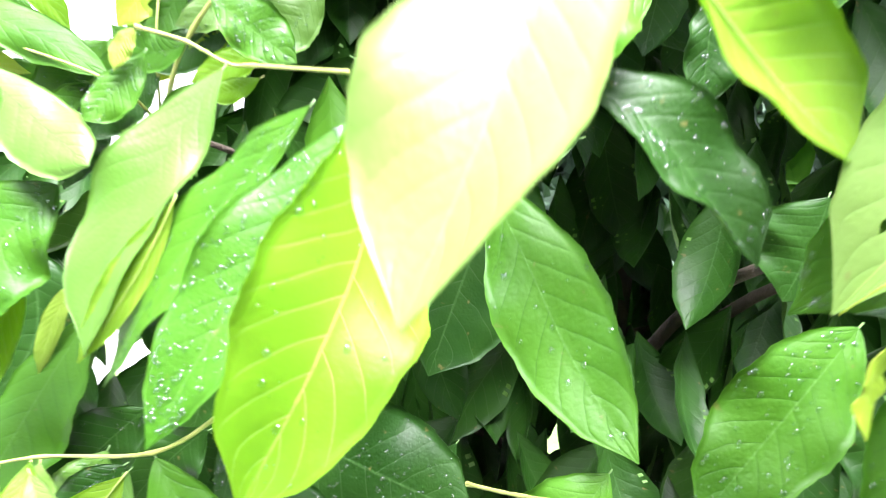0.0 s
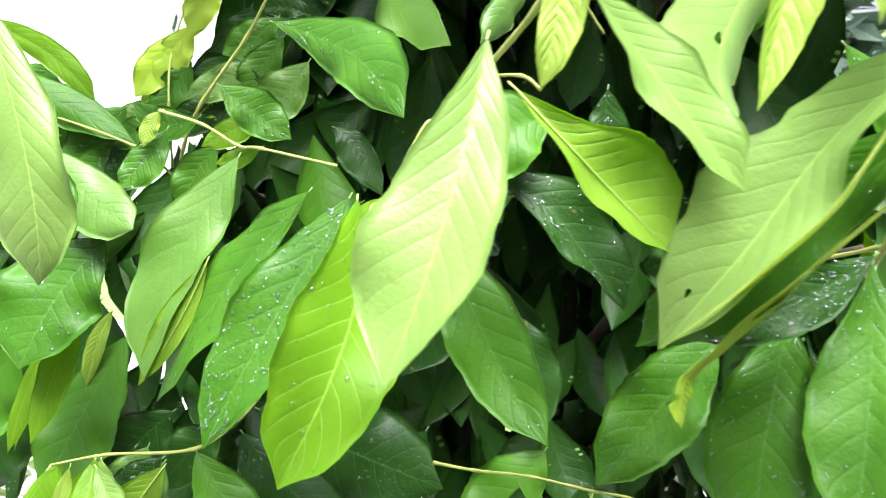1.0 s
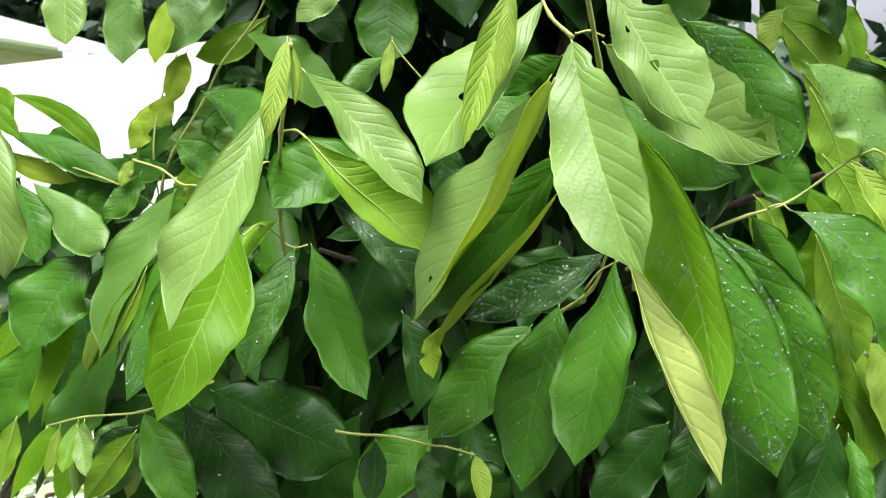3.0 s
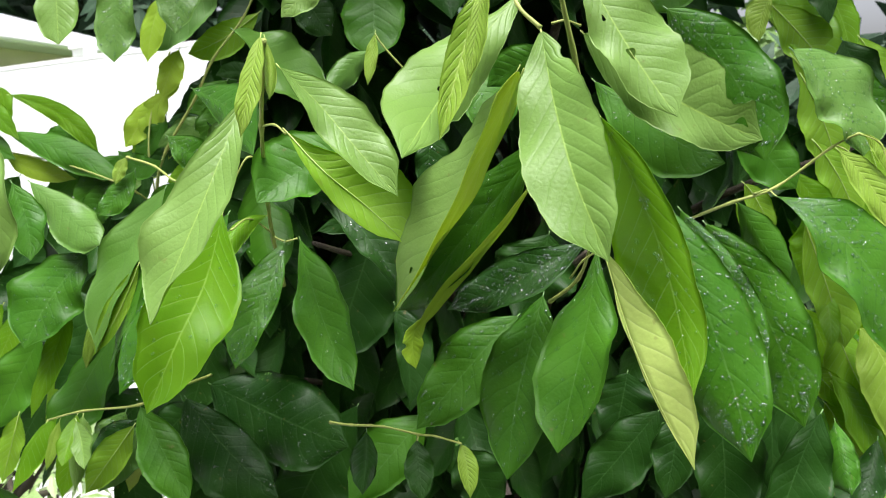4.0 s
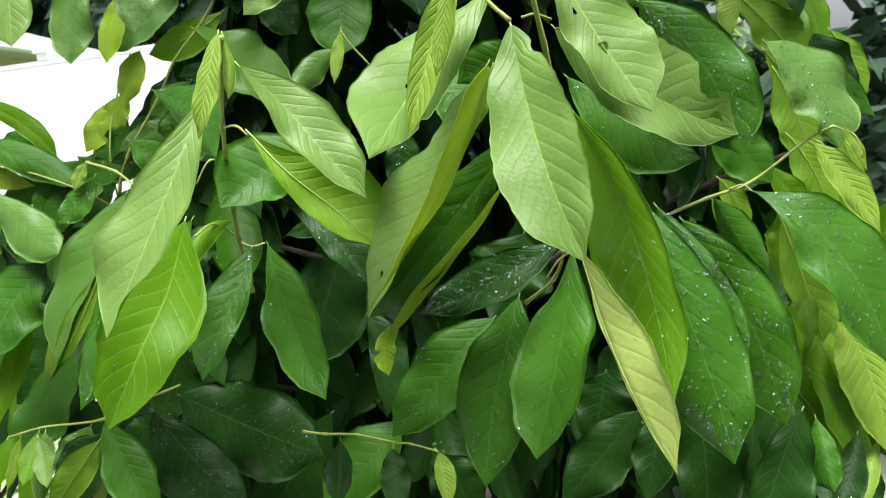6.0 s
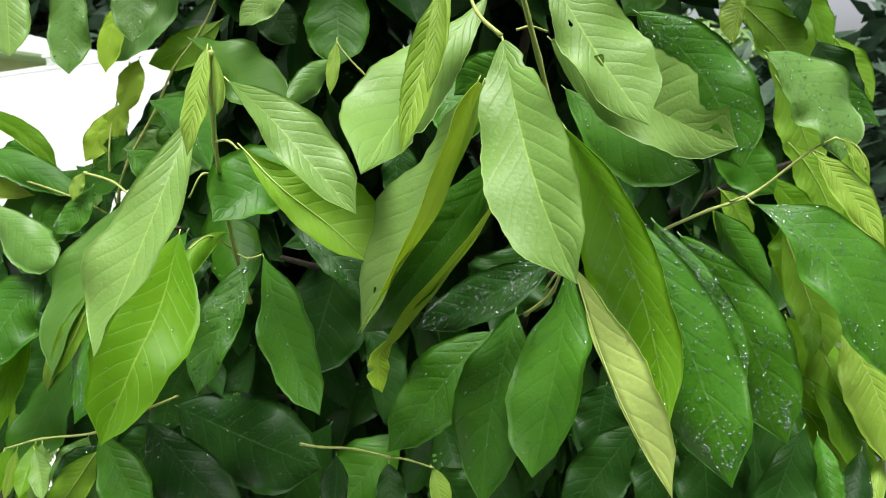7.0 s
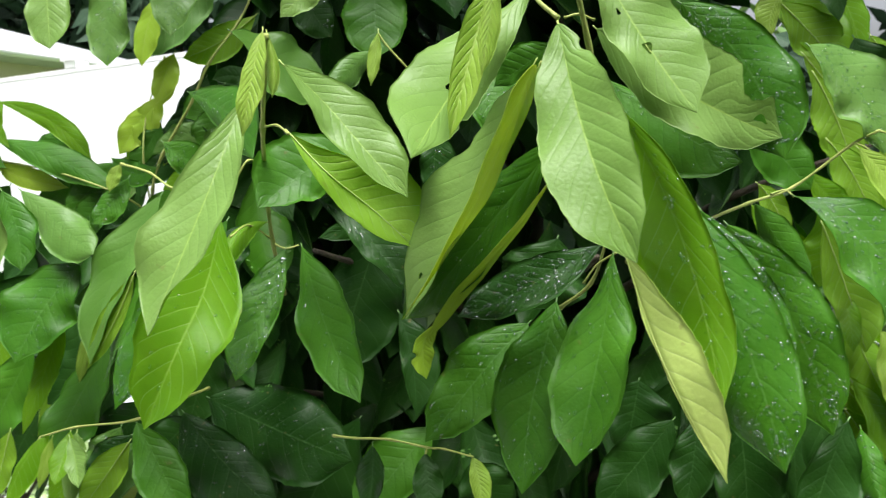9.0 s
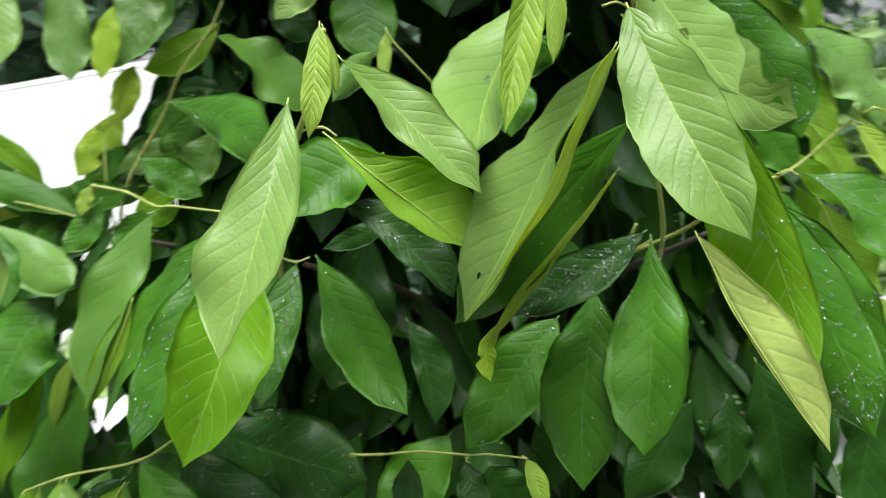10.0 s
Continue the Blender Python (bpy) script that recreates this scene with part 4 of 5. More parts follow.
leaf("mid", (-0.2903, 0.6141, 1.5376), (-0.3206, 0.6065, 1.5081), (-0.3548, 0.5974, 1.4719), (0.0164, -0.0011, -0.0158), (-0.0183, 0.0013, 0.0177), drops=10)
leaf("mature", (-0.2435, 0.6048, 1.5173), (-0.2734, 0.5975, 1.4896), (-0.3108, 0.588, 1.4526), (0.0164, -0.0013, -0.0167), (-0.0188, 0.0015, 0.0191), drops=10)
leaf("mid", (-0.3563, 0.6362, 1.5224), (-0.3833, 0.6301, 1.5004), (-0.4215, 0.6226, 1.4763), (0.0114, -0.0016, -0.0157), (-0.0118, 0.0016, 0.0162))
leaf("fresh", (-0.265, 0.6381, 1.5452), (-0.2915, 0.6328, 1.5278), (-0.3285, 0.6277, 1.5176), (0.0064, -0.0018, -0.0141), (-0.0059, 0.0016, 0.013))
leaf("mature", (-0.2945, 0.6244, 1.4791), (-0.3179, 0.6178, 1.452), (-0.335, 0.6093, 1.4101), (0.0197, -0.0001, -0.0115), (-0.0225, 0.0002, 0.0132))
leaf("pale", (-0.2124, 0.6338, 1.5525), (-0.2316, 0.6288, 1.5326), (-0.255, 0.6216, 1.5023), (0.0106, -0.0005, -0.0089), (-0.0108, 0.0005, 0.0091))
leaf("mature", (-0.2429, 0.5384, 1.2394), (-0.2793, 0.5299, 1.208), (-0.3163, 0.5197, 1.1665), (0.0212, -0.0016, -0.0209), (-0.0231, 0.0017, 0.0228), drops=14)
leaf("mature", (-0.2097, 0.5856, 1.1993), (-0.244, 0.5782, 1.1731), (-0.2792, 0.5683, 1.1325), (0.0219, -0.0017, -0.0224), (-0.0202, 0.0016, 0.0206))
leaf("mature", (-0.1896, 0.651, 1.2757), (-0.2233, 0.6396, 1.2252), (-0.2422, 0.6281, 1.166), (0.0327, 0.0003, -0.0157), (-0.0346, -0.0004, 0.0167))
leaf("mature", (-0.3196, 0.6046, 1.2507), (-0.344, 0.5966, 1.2158), (-0.3763, 0.5867, 1.1741), (0.0251, -0.0008, -0.0183), (-0.0251, 0.0008, 0.0183))
leaf("lime", (0.5508, 0.5134, 1.5146), (0.5773, 0.5088, 1.4724), (0.5946, 0.502, 1.4222), (-0.0199, -0.0033, -0.009), (0.0186, 0.0031, 0.0084))
leaf("lime", (0.5727, 0.4558, 1.5241), (0.5868, 0.4518, 1.4923), (0.5924, 0.4457, 1.4521), (-0.0096, -0.0013, -0.0025), (0.0116, 0.0015, 0.003))
leaf("lime", (0.522, 0.4958, 1.4858), (0.5487, 0.4927, 1.4526), (0.5755, 0.4899, 1.421), (0.0128, 0.0029, 0.0103), (-0.011, -0.0025, -0.0088))
leaf("lime", (0.6187, 0.5512, 1.4601), (0.6381, 0.5471, 1.4254), (0.657, 0.5421, 1.3846), (0.0173, 0.003, 0.0084), (-0.0145, -0.0025, -0.0071))
leaf("lime", (0.6475, 0.6428, 1.6287), (0.6685, 0.6391, 1.5946), (0.6888, 0.6336, 1.5507), (-0.0154, -0.0027, -0.0079), (0.017, 0.003, 0.0087))
leaf("lime", (0.5451, 0.5691, 1.608), (0.5791, 0.5647, 1.563), (0.6133, 0.5608, 1.5211), (-0.0138, -0.003, -0.0105), (0.0127, 0.0028, 0.0097))
leaf("lime", (0.4635, 0.4588, 1.4785), (0.4787, 0.4563, 1.4556), (0.4904, 0.4518, 1.422), (-0.012, -0.002, -0.0054), (0.0115, 0.0019, 0.0052))
leaf("lime", (0.5294, 0.4626, 1.343), (0.5493, 0.4567, 1.2967), (0.5628, 0.4484, 1.2396), (0.022, 0.0031, 0.0067), (-0.0195, -0.0027, -0.0059))
leaf("mid", (-0.3804, 0.5292, 1.3188), (-0.4151, 0.5165, 1.2607), (-0.4491, 0.5033, 1.1991), (0.0273, -0.0002, -0.0157), (-0.0311, 0.0002, 0.0178))
leaf("lime", (-0.4272, 0.5695, 1.3415), (-0.4535, 0.5607, 1.3023), (-0.4801, 0.5488, 1.2451), (0.0176, -0, -0.0097), (-0.0161, 0, 0.0089))
leaf("mature", (-0.4131, 0.5928, 1.2289), (-0.4483, 0.5824, 1.1846), (-0.4798, 0.5697, 1.1251), (0.0316, -0.0005, -0.0201), (-0.0299, 0.0005, 0.0191))
leaf("lime", (-0.4002, 0.4918, 1.2264), (-0.4112, 0.4847, 1.1893), (-0.4257, 0.4756, 1.1421), (-0.0167, -0.0006, 0.0052), (0.0145, 0.0005, -0.0045))
leaf("pale", (-0.2201, 0.6233, 1.6178), (-0.2387, 0.617, 1.5897), (-0.256, 0.6097, 1.5543), (0.0151, -0.0001, -0.0085), (-0.015, 0.0001, 0.0084))
leaf("mid", (-0.133, 0.6119, 1.6248), (-0.1582, 0.6057, 1.601), (-0.1871, 0.5986, 1.5738), (0.015, -0.0012, -0.0156), (-0.0157, 0.0013, 0.0163), drops=12)
leaf("fresh", (-0.0987, 0.5772, 1.5813), (-0.1234, 0.5695, 1.548), (-0.1479, 0.563, 1.5216), (0.0155, -0.0007, -0.0126), (-0.0214, 0.001, 0.0173), drops=12)
leaf("lime", (-0.1352, 0.5104, 1.5048), (-0.1548, 0.5072, 1.4958), (-0.1743, 0.5048, 1.4919), (0.003, -0.0011, -0.0085), (-0.003, 0.0011, 0.0085))
leaf("mid", (-0.186, 0.5564, 1.5023), (-0.207, 0.5501, 1.4757), (-0.2179, 0.5436, 1.442), (0.0191, 0, -0.0101), (-0.0174, -0, 0.0092))
leaf("fresh", (-0.2544, 0.6044, 1.5219), (-0.2765, 0.599, 1.501), (-0.3094, 0.5937, 1.4862), (0.0083, -0.0013, -0.0124), (-0.009, 0.0014, 0.0134))
leaf("tender", (-0.2166, 0.4984, 1.5373), (-0.2265, 0.4955, 1.5249), (-0.2319, 0.4921, 1.5073), (0.0077, 0, -0.0039), (-0.0065, -0, 0.0033))
leaf("mid", (-0.291, 0.5978, 1.5015), (-0.3168, 0.5915, 1.4771), (-0.3391, 0.5843, 1.4455), (0.0178, -0.0009, -0.015), (-0.016, 0.0008, 0.0136), drops=10)
leaf("lime", (0.5364, 0.4111, 1.2888), (0.5647, 0.4062, 1.2442), (0.5931, 0.3987, 1.1838), (0.016, 0.0128, 0.0071), (-0.0168, -0.013, -0.0075))
leaf("pale", (0.5605, 0.4372, 1.1885), (0.5739, 0.4366, 1.1774), (0.5927, 0.4355, 1.1608), (-0.0051, -0.0015, -0.0059), (0.005, 0.0014, 0.0057))
leaf("lime", (0.5362, 0.4257, 1.2543), (0.5503, 0.4231, 1.2314), (0.5607, 0.4194, 1.2034), (-0.0157, -0.0027, -0.0072), (0.0142, 0.0024, 0.0065))
leaf("lime", (-0.5107, 0.6175, 1.6308), (-0.4641, 0.6101, 1.6085), (-0.4195, 0.5987, 1.5649), (0.0099, 0.0032, 0.0128), (-0.0092, -0.0031, -0.0118))
leaf("mid", (-0.5277, 0.6191, 1.5948), (-0.4844, 0.6111, 1.5715), (-0.4312, 0.603, 1.5397), (0.0095, 0.0045, 0.0153), (-0.01, -0.0042, -0.0162))
leaf("mature", (-0.4693, 0.6297, 1.5482), (-0.5016, 0.6197, 1.5168), (-0.5346, 0.6076, 1.4741), (0.0225, -0.0002, -0.0197), (-0.0225, 0.0002, 0.0197))
leaf("mid", (-0.4943, 0.6024, 1.5293), (-0.5158, 0.5907, 1.4792), (-0.5304, 0.5785, 1.4211), (0.0291, 0.0024, -0.0103), (-0.0291, -0.0024, 0.0103), drops=10)
leaf("lime", (-0.4609, 0.5871, 1.4724), (-0.4817, 0.5775, 1.4338), (-0.4995, 0.5657, 1.3802), (-0.0196, -0.0013, 0.0085), (0.0181, 0.0012, -0.0079))
leaf("fresh", (-0.5071, 0.6027, 1.4227), (-0.5287, 0.5921, 1.3791), (-0.5473, 0.5792, 1.3201), (0.0266, 0.0019, -0.0109), (-0.0302, -0.0022, 0.0123))
leaf("lime", (-0.4774, 0.5935, 1.3446), (-0.5066, 0.5819, 1.3016), (-0.5328, 0.5681, 1.2432), (0.0208, 0.001, -0.0116), (-0.0224, -0.0011, 0.0125))
leaf("mid", (-0.4484, 0.6272, 1.5162), (-0.4691, 0.6193, 1.4877), (-0.4978, 0.6091, 1.4522), (0.0175, 0.0002, -0.0135), (-0.0193, -0.0002, 0.015))
leaf("young", (-0.5074, 0.5792, 1.2865), (-0.5328, 0.5681, 1.2432), (-0.5515, 0.5552, 1.1842), (0.0219, 0.0015, -0.0098), (-0.0221, -0.0015, 0.0098))
leaf("lime", (0.5563, 0.4600, 1.2703), (0.5843, 0.4400, 1.2216), (0.6056, 0.4200, 1.1715), (0.0089, -0.0040, 0.0091), (-0.0117, -0.0020, -0.0063))
leaf("pale", (0.5794, 0.5200, 1.2127), (0.5862, 0.5000, 1.1900), (0.5923, 0.4800, 1.1686), (0.0096, -0.0040, 0.0081), (-0.0122, -0.0020, -0.0053))
leaf("lime", (0.5285, 0.4200, 1.3805), (0.5277, 0.4000, 1.3535), (0.5228, 0.3800, 1.3275), (0.0082, -0.0040, 0.0024), (-0.0107, -0.0020, -0.0006))
leaf("mid", (0.4973, 0.3800, 1.3020), (0.4995, 0.3600, 1.2526), (0.5088, 0.3400, 1.2073), (0.0143, -0.0040, 0.0059), (-0.0168, -0.0020, -0.0030), drops=14)
leaf("mid", (0.4831, 0.4200, 1.2876), (0.4871, 0.4000, 1.2361), (0.4846, 0.3800, 1.1858), (0.0119, -0.0040, 0.0035), (-0.0141, -0.0020, -0.0006))
leaf("mature", (0.6188, 0.5400, 1.1617), (0.6377, 0.5200, 1.1266), (0.6555, 0.5000, 1.0932), (0.0126, -0.0040, 0.0132), (-0.0157, -0.0020, -0.0100))
leaf("lime", (0.6526, 0.5700, 1.2575), (0.6610, 0.5500, 1.2135), (0.6687, 0.5300, 1.1712), (0.0105, -0.0040, 0.0062), (-0.0135, -0.0020, -0.0037))
leaf("fresh", (0.6399, 0.6200, 1.1006), (0.6558, 0.6000, 1.0860), (0.6670, 0.5800, 1.0683), (0.0048, -0.0040, 0.0091), (-0.0075, -0.0020, -0.0059))
leaf("lime", (-0.2592, 0.4000, 1.2624), (-0.2588, 0.3800, 1.2412), (-0.2577, 0.3600, 1.2213), (0.0151, -0.0040, -0.0024), (-0.0105, -0.0020, 0.0053))
leaf("young", (-0.2543, 0.3900, 1.2595), (-0.2382, 0.3700, 1.2407), (-0.2258, 0.3500, 1.2228), (0.0150, -0.0040, 0.0033), (-0.0106, -0.0020, -0.0004))
leaf("mid", (0.4967, 0.3037, 1.2874), ((0.4905, 0.281, 1.2778), (0.4897, 0.2679, 1.2622)), (0.4921, 0.255, 1.2456), ((0.0129, 0.0014, 0.0013), (0.0141, 0.0015, 0.0012)), ((-0.0062, 0.0175, -0.0129), (-0.0069, 0.017, -0.0158)), drops=12)
leaf("mature", (0.5685, 0.382, 1.2337), ((0.5582, 0.3676, 1.2153), (0.547, 0.3533, 1.1976)), (0.5348, 0.3385, 1.1782), ((0.0156, 0.0007, -0.0038), (0.0169, 0.0006, -0.0049)), ((-0.0114, 0.0087, -0.0027), (-0.0122, 0.0089, -0.0014)), drops=8)
leaf("tender", (0.5983, 0.4022, 1.2175), ((0.5857, 0.3883, 1.2029), (0.5753, 0.3745, 1.1882)), (0.5677, 0.3609, 1.1728), ((0.0095, 0.0001, -0.004), (0.0094, 0.0002, -0.0034)), ((-0.005, 0.0092, -0.0032), (-0.006, 0.0091, -0.0034)))
leaf("mid", (0.4938, 0.3364, 1.244), ((0.4848, 0.3229, 1.2295), (0.475, 0.3093, 1.2157)), (0.4618, 0.2952, 1.2003), ((0.0088, -0.0092, 0.0012), (0.0105, -0.0094, -0.0005)), ((-0.0062, 0.0186, -0.007), (-0.0076, 0.0187, -0.0056)))
leaf("pale", (0.5718, 0.4214, 1.1668), ((0.5782, 0.411, 1.1628), (0.5879, 0.4106, 1.1553)), (0.5952, 0.4008, 1.1543), ((-0.005, -0.0018, -0.0074), (-0.0039, -0.0019, -0.0086)), ((0.0096, 0.0114, 0.0022), (0.005, 0.0019, 0.008)))
# ---- end of the front shoots

# ---- twigs
twig(0.0016, 0.0022, (0.0718, 0.1703, 1.6199), (0.0625, 0.1868, 1.5952), (0.0395, 0.2405, 1.5633), (0.0191, 0.2947, 1.5328), (-0.0034, 0.3574, 1.4929), (-0.0187, 0.4053, 1.4523), (-0.0344, 0.4693, 1.3863))
twig(0.0011, 0.0008, (-0.0187, 0.4053, 1.4523), (-0.0035, 0.3957, 1.4479), (0.0087, 0.4002, 1.4498))
twig(0.0009, 0.0008, (0.0395, 0.2405, 1.5633), (0.0582, 0.2168, 1.5637), (0.0676, 0.2114, 1.5567))
twig(0.0009, 0.0008, (0.0186, 0.2947, 1.5329), (0.0127, 0.2748, 1.5387), (0.001, 0.2708, 1.5209))
twig(0.001, 0.0008, (-0.0183, 0.401, 1.457), (-0.0253, 0.3629, 1.4766), (-0.0276, 0.3213, 1.472))
twig(0.0012, 0.002, (-0.0598, 0.5655, 1.7358), (-0.0852, 0.5611, 1.6918), (-0.1241, 0.5554, 1.6476), (-0.1522, 0.5557, 1.6027), (-0.199, 0.5621, 1.5435), (-0.2227, 0.5734, 1.5018), (-0.2421, 0.6035, 1.4483))
twig(0.001, 0.0013, (-0.2135, 0.6322, 1.6679), (-0.2271, 0.6257, 1.636), (-0.2424, 0.6161, 1.5862), (-0.2422, 0.5977, 1.5363), (-0.2499, 0.6177, 1.4766))
twig(0.0008, 0.0015, (-0.4517, 0.6221, 1.5499), (-0.3594, 0.5966, 1.5309), (-0.2684, 0.5694, 1.5018), (-0.2501, 0.6165, 1.4692))
twig(0.0014, 0.001, (-0.2173, 0.4985, 1.538), (-0.1761, 0.48, 1.5271), (-0.1402, 0.4501, 1.5116), (-0.121, 0.4414, 1.5101), (-0.0516, 0.3651, 1.5038))
twig(0.0009, 0.0017, (-0.2967, 0.404, 1.2555), (-0.2453, 0.3908, 1.2708), (-0.1689, 0.3713, 1.2846), (-0.1465, 0.4223, 1.2854), (-0.1476, 0.501, 1.2698))
twig(0.0009, 0.001, (-0.2967, 0.404, 1.2555), (-0.3123, 0.3994, 1.236), (-0.3183, 0.3855, 1.2166))
twig(0.0008, 0.0014, (0.1783, 0.27, 1.2856), (0.1507, 0.3048, 1.2769), (0.1325, 0.3273, 1.2686), (0.0911, 0.3583, 1.2634), (0.0501, 0.3932, 1.2501), (0.0177, 0.429, 1.238))
twig(0.0008, 0.0008, (0.1325, 0.3273, 1.2686), (0.131, 0.3253, 1.2639), (0.1309, 0.3245, 1.2593))
twig(0.0011, 0.0018, (0.5346, 0.3697, 1.5276), (0.5186, 0.3865, 1.5153), (0.4743, 0.3969, 1.4803), (0.4304, 0.381, 1.4698), (0.3805, 0.3539, 1.4569), (0.3638, 0.3992, 1.4326), (0.3343, 0.4631, 1.4052))
twig(0.0008, 0.0008, (0.5346, 0.3697, 1.5276), (0.553, 0.3698, 1.5182), (0.5589, 0.3671, 1.499))
twig(0.0008, 0.0008, (0.4523, 0.3891, 1.476), (0.4666, 0.3959, 1.4783), (0.4731, 0.3904, 1.4724))
twig(0.0008, 0.0008, (0.5214, 0.382, 1.5172), (0.5263, 0.3768, 1.5141), (0.5378, 0.3763, 1.5047))
twig(0.0009, 0.0013, (0.2317, 0.1813, 1.656), (0.2404, 0.1571, 1.6279), (0.2536, 0.1465, 1.6122))
twig(0.0015, 0.0022, (0.2505, 0.163, 1.717), (0.2595, 0.1837, 1.68), (0.2785, 0.2265, 1.604), (0.2965, 0.2675, 1.528), (0.3144, 0.3084, 1.455), (0.328, 0.372, 1.405))
twig(0.0009, 0.0009, (0.2653, 0.2609, 1.6271), (0.2758, 0.2622, 1.6289), (0.2877, 0.2728, 1.6255))
twig(0.0009, 0.0008, (0.1424, 0.3975, 1.5958), (0.1252, 0.3893, 1.6168), (0.1129, 0.3857, 1.6324), (0.1067, 0.3838, 1.6431))
twig(0.001, 0.0009, (0.279, 0.3386, 1.4127), (0.2891, 0.3223, 1.4314), (0.3031, 0.3053, 1.4444))
twig(0.0012, 0.002, (0.3008, 0.3371, 1.4536), (0.2889, 0.3787, 1.4034), (0.2641, 0.4706, 1.3575))
# ---- end of twigs


# trunk and limbs that carry the shoots
def limb(name, label, radii, *points):
    line = smooth_line(points, 6)
    n = len(line) - 1
    rr = [radii[0] + (radii[1] - radii[0]) * i / n for i in range(n + 1)]
    return on_shrub(name, mesh_of(name, *tube(line, rr, 10), (BARK,)), None, label)


limb("trunk", "brown woody trunk", (0.035, 0.016), (0.25, 1.0, -0.03), (0.26, 1.02, 0.4), (0.22, 0.98, 0.9), (0.25, 1.0, 1.5), (0.2, 0.98, 1.95))
for end in ((-0.02, 0.55, 1.42), (0.30, 0.42, 1.42), (-0.25, 0.72, 1.45), (0.45, 0.55, 1.40), (0.15, 0.60, 1.22), (-0.15, 0.70, 1.20), (0.32, 0.5, 1.75), (-0.05, 0.7, 1.80), (0.75, 0.8, 1.5), (0.5, 0.6, 1.15)):
    e = Vector(end)
    root = Vector((0.24, 1.0, max(0.5, e.z - 0.35)))
    limb("branch", "thin brown branch", (0.011, 0.003), root, root.lerp(e, 0.5) + Vector((0, 0, 0.06)), e)


# leaves of the inner and outer crown
SPREAD = []
for i in range(9):
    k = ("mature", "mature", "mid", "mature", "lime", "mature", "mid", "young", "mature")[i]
    ln, wd = (0.15, 0.16, 0.14, 0.17, 0.13, 0.15, 0.16, 0.14, 0.12)[i], (0.031, 0.034, 0.030, 0.033, 0.026, 0.028, 0.036, 0.028, 0.03)[i]
    at, spine, us, vs = leaf_shape((0, 0, 0), (0, 0.012, -ln / 2), (0, -0.006, -ln), (wd, -0.012, 0), (-wd, -0.012, 0), 0.85, 0.7, 0.2 * (i % 3 - 1), (), (), 18, 3, 0.08, 0.0003, 50 + i)
    SPREAD.append((k, leaf_mesh("crown_leaf", k, at, us, vs)))


def clear_view(p):
    """Keeps the open gap of the bush towards the white wall free."""
    ahead = p.y + 0.3
    across, above = (p.x - 0.22) / ahead, (p.z - 1.56) / ahead
    return not (across < -0.35 - 0.72 * max(0.0, 0.09 - above) and above > -0.06)


def sparse(p):
    """The thin flanks of the bush, through which daylight shows."""
    across = (p.x - 0.22) / (p.y + 0.3)
    return across < -0.48 or across > 0.41


def crown(count, seed, lo, hi, tilt=35, kinds=(0, 1, 2, 3, 4, 5, 6, 7, 8)):
    r = random.Random(seed)
    made = 0
    while made < count:
        p = Vector([r.uniform(x, y) for x, y in zip(lo, hi)])
        if not clear_view(p):
            continue
        if sparse(p) and r.random() < (0.75 if p.x > 0.3 else 0.5):
            made += 1
            continue
        k, me = SPREAD[r.choice(kinds)]
        ob = on_shrub("leaf", me, None, LOOK[k])
        s = r.uniform(0.75, 1.15)
        ob.matrix_basis = pose(*p, r.uniform(-tilt, tilt * 0.4), r.uniform(-tilt, tilt), r.uniform(-70, 70)) @ Matrix.Diagonal((s, s, s, 1))
        made += 1


def thicket(count, seed, lo, hi, tilt, kinds):
    """The inner leaves and the unseen overhead canopy, too many to tell apart, in one mesh."""
    r = random.Random(seed)
    verts, faces, slots, uvs, mats = [], [], [], [], []
    while count:
        p = Vector([r.uniform(x, y) for x, y in zip(lo, hi)])
        if not clear_view(p):
            continue
        count -= 1
        if sparse(p) and r.random() < (0.75 if p.x > 0.3 else 0.5):
            continue
        k, me = SPREAD[r.choice(kinds)]
        s = r.uniform(0.8, 1.25)
        m = pose(*p, r.uniform(-tilt, tilt * 0.4), r.uniform(-tilt, tilt), r.uniform(-70, 70)) @ Matrix.Diagonal((s, s, s, 1))
        n = len(verts)
        for mt in me.materials:
            if mt not in mats:
                mats.append(mt)
        where = {}
        for poly in me.polygons:
            for li in poly.loop_indices:
                where[me.loops[li].vertex_index] = tuple(me.uv_layers[0].data[li].uv)
            faces.append(tuple(n + q for q in poly.vertices))
            slots.append(mats.index(me.materials[poly.material_index]))
        verts += [m @ q.co for q in me.vertices]
        uvs += [where[q] for q in range(len(me.vertices))]
    ob = on_shrub("inner_foliage", mesh_of("inner_foliage", verts, faces, mats, slots, uvs), None, "dense dark inner leaves, or unseen shading canopy")
    return tagged(ob, kind="stuff")


# Dark kinds fill the inside; part of its shade is in their colour.
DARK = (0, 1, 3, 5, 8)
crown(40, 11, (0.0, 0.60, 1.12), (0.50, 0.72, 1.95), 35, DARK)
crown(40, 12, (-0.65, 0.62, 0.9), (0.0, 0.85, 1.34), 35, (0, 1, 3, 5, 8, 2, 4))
crown(40, 13, (0.58, 0.55, 1.05), (1.0, 0.95, 1.52), 40, (0, 2, 4, 6, 7, 4, 2))
# Unseen leaves above the view, part of the shading canopy.
crown(24, 14, (-0.1, 0.45, 1.98), (0.5, 0.8, 2.2), 50)
crown(22, 22, (-0.42, 0.55, 1.30), (-0.06, 0.75, 1.52), 45, (0, 1, 2, 5, 8))
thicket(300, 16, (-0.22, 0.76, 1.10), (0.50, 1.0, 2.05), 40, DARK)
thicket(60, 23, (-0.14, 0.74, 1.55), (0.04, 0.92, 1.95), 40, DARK)
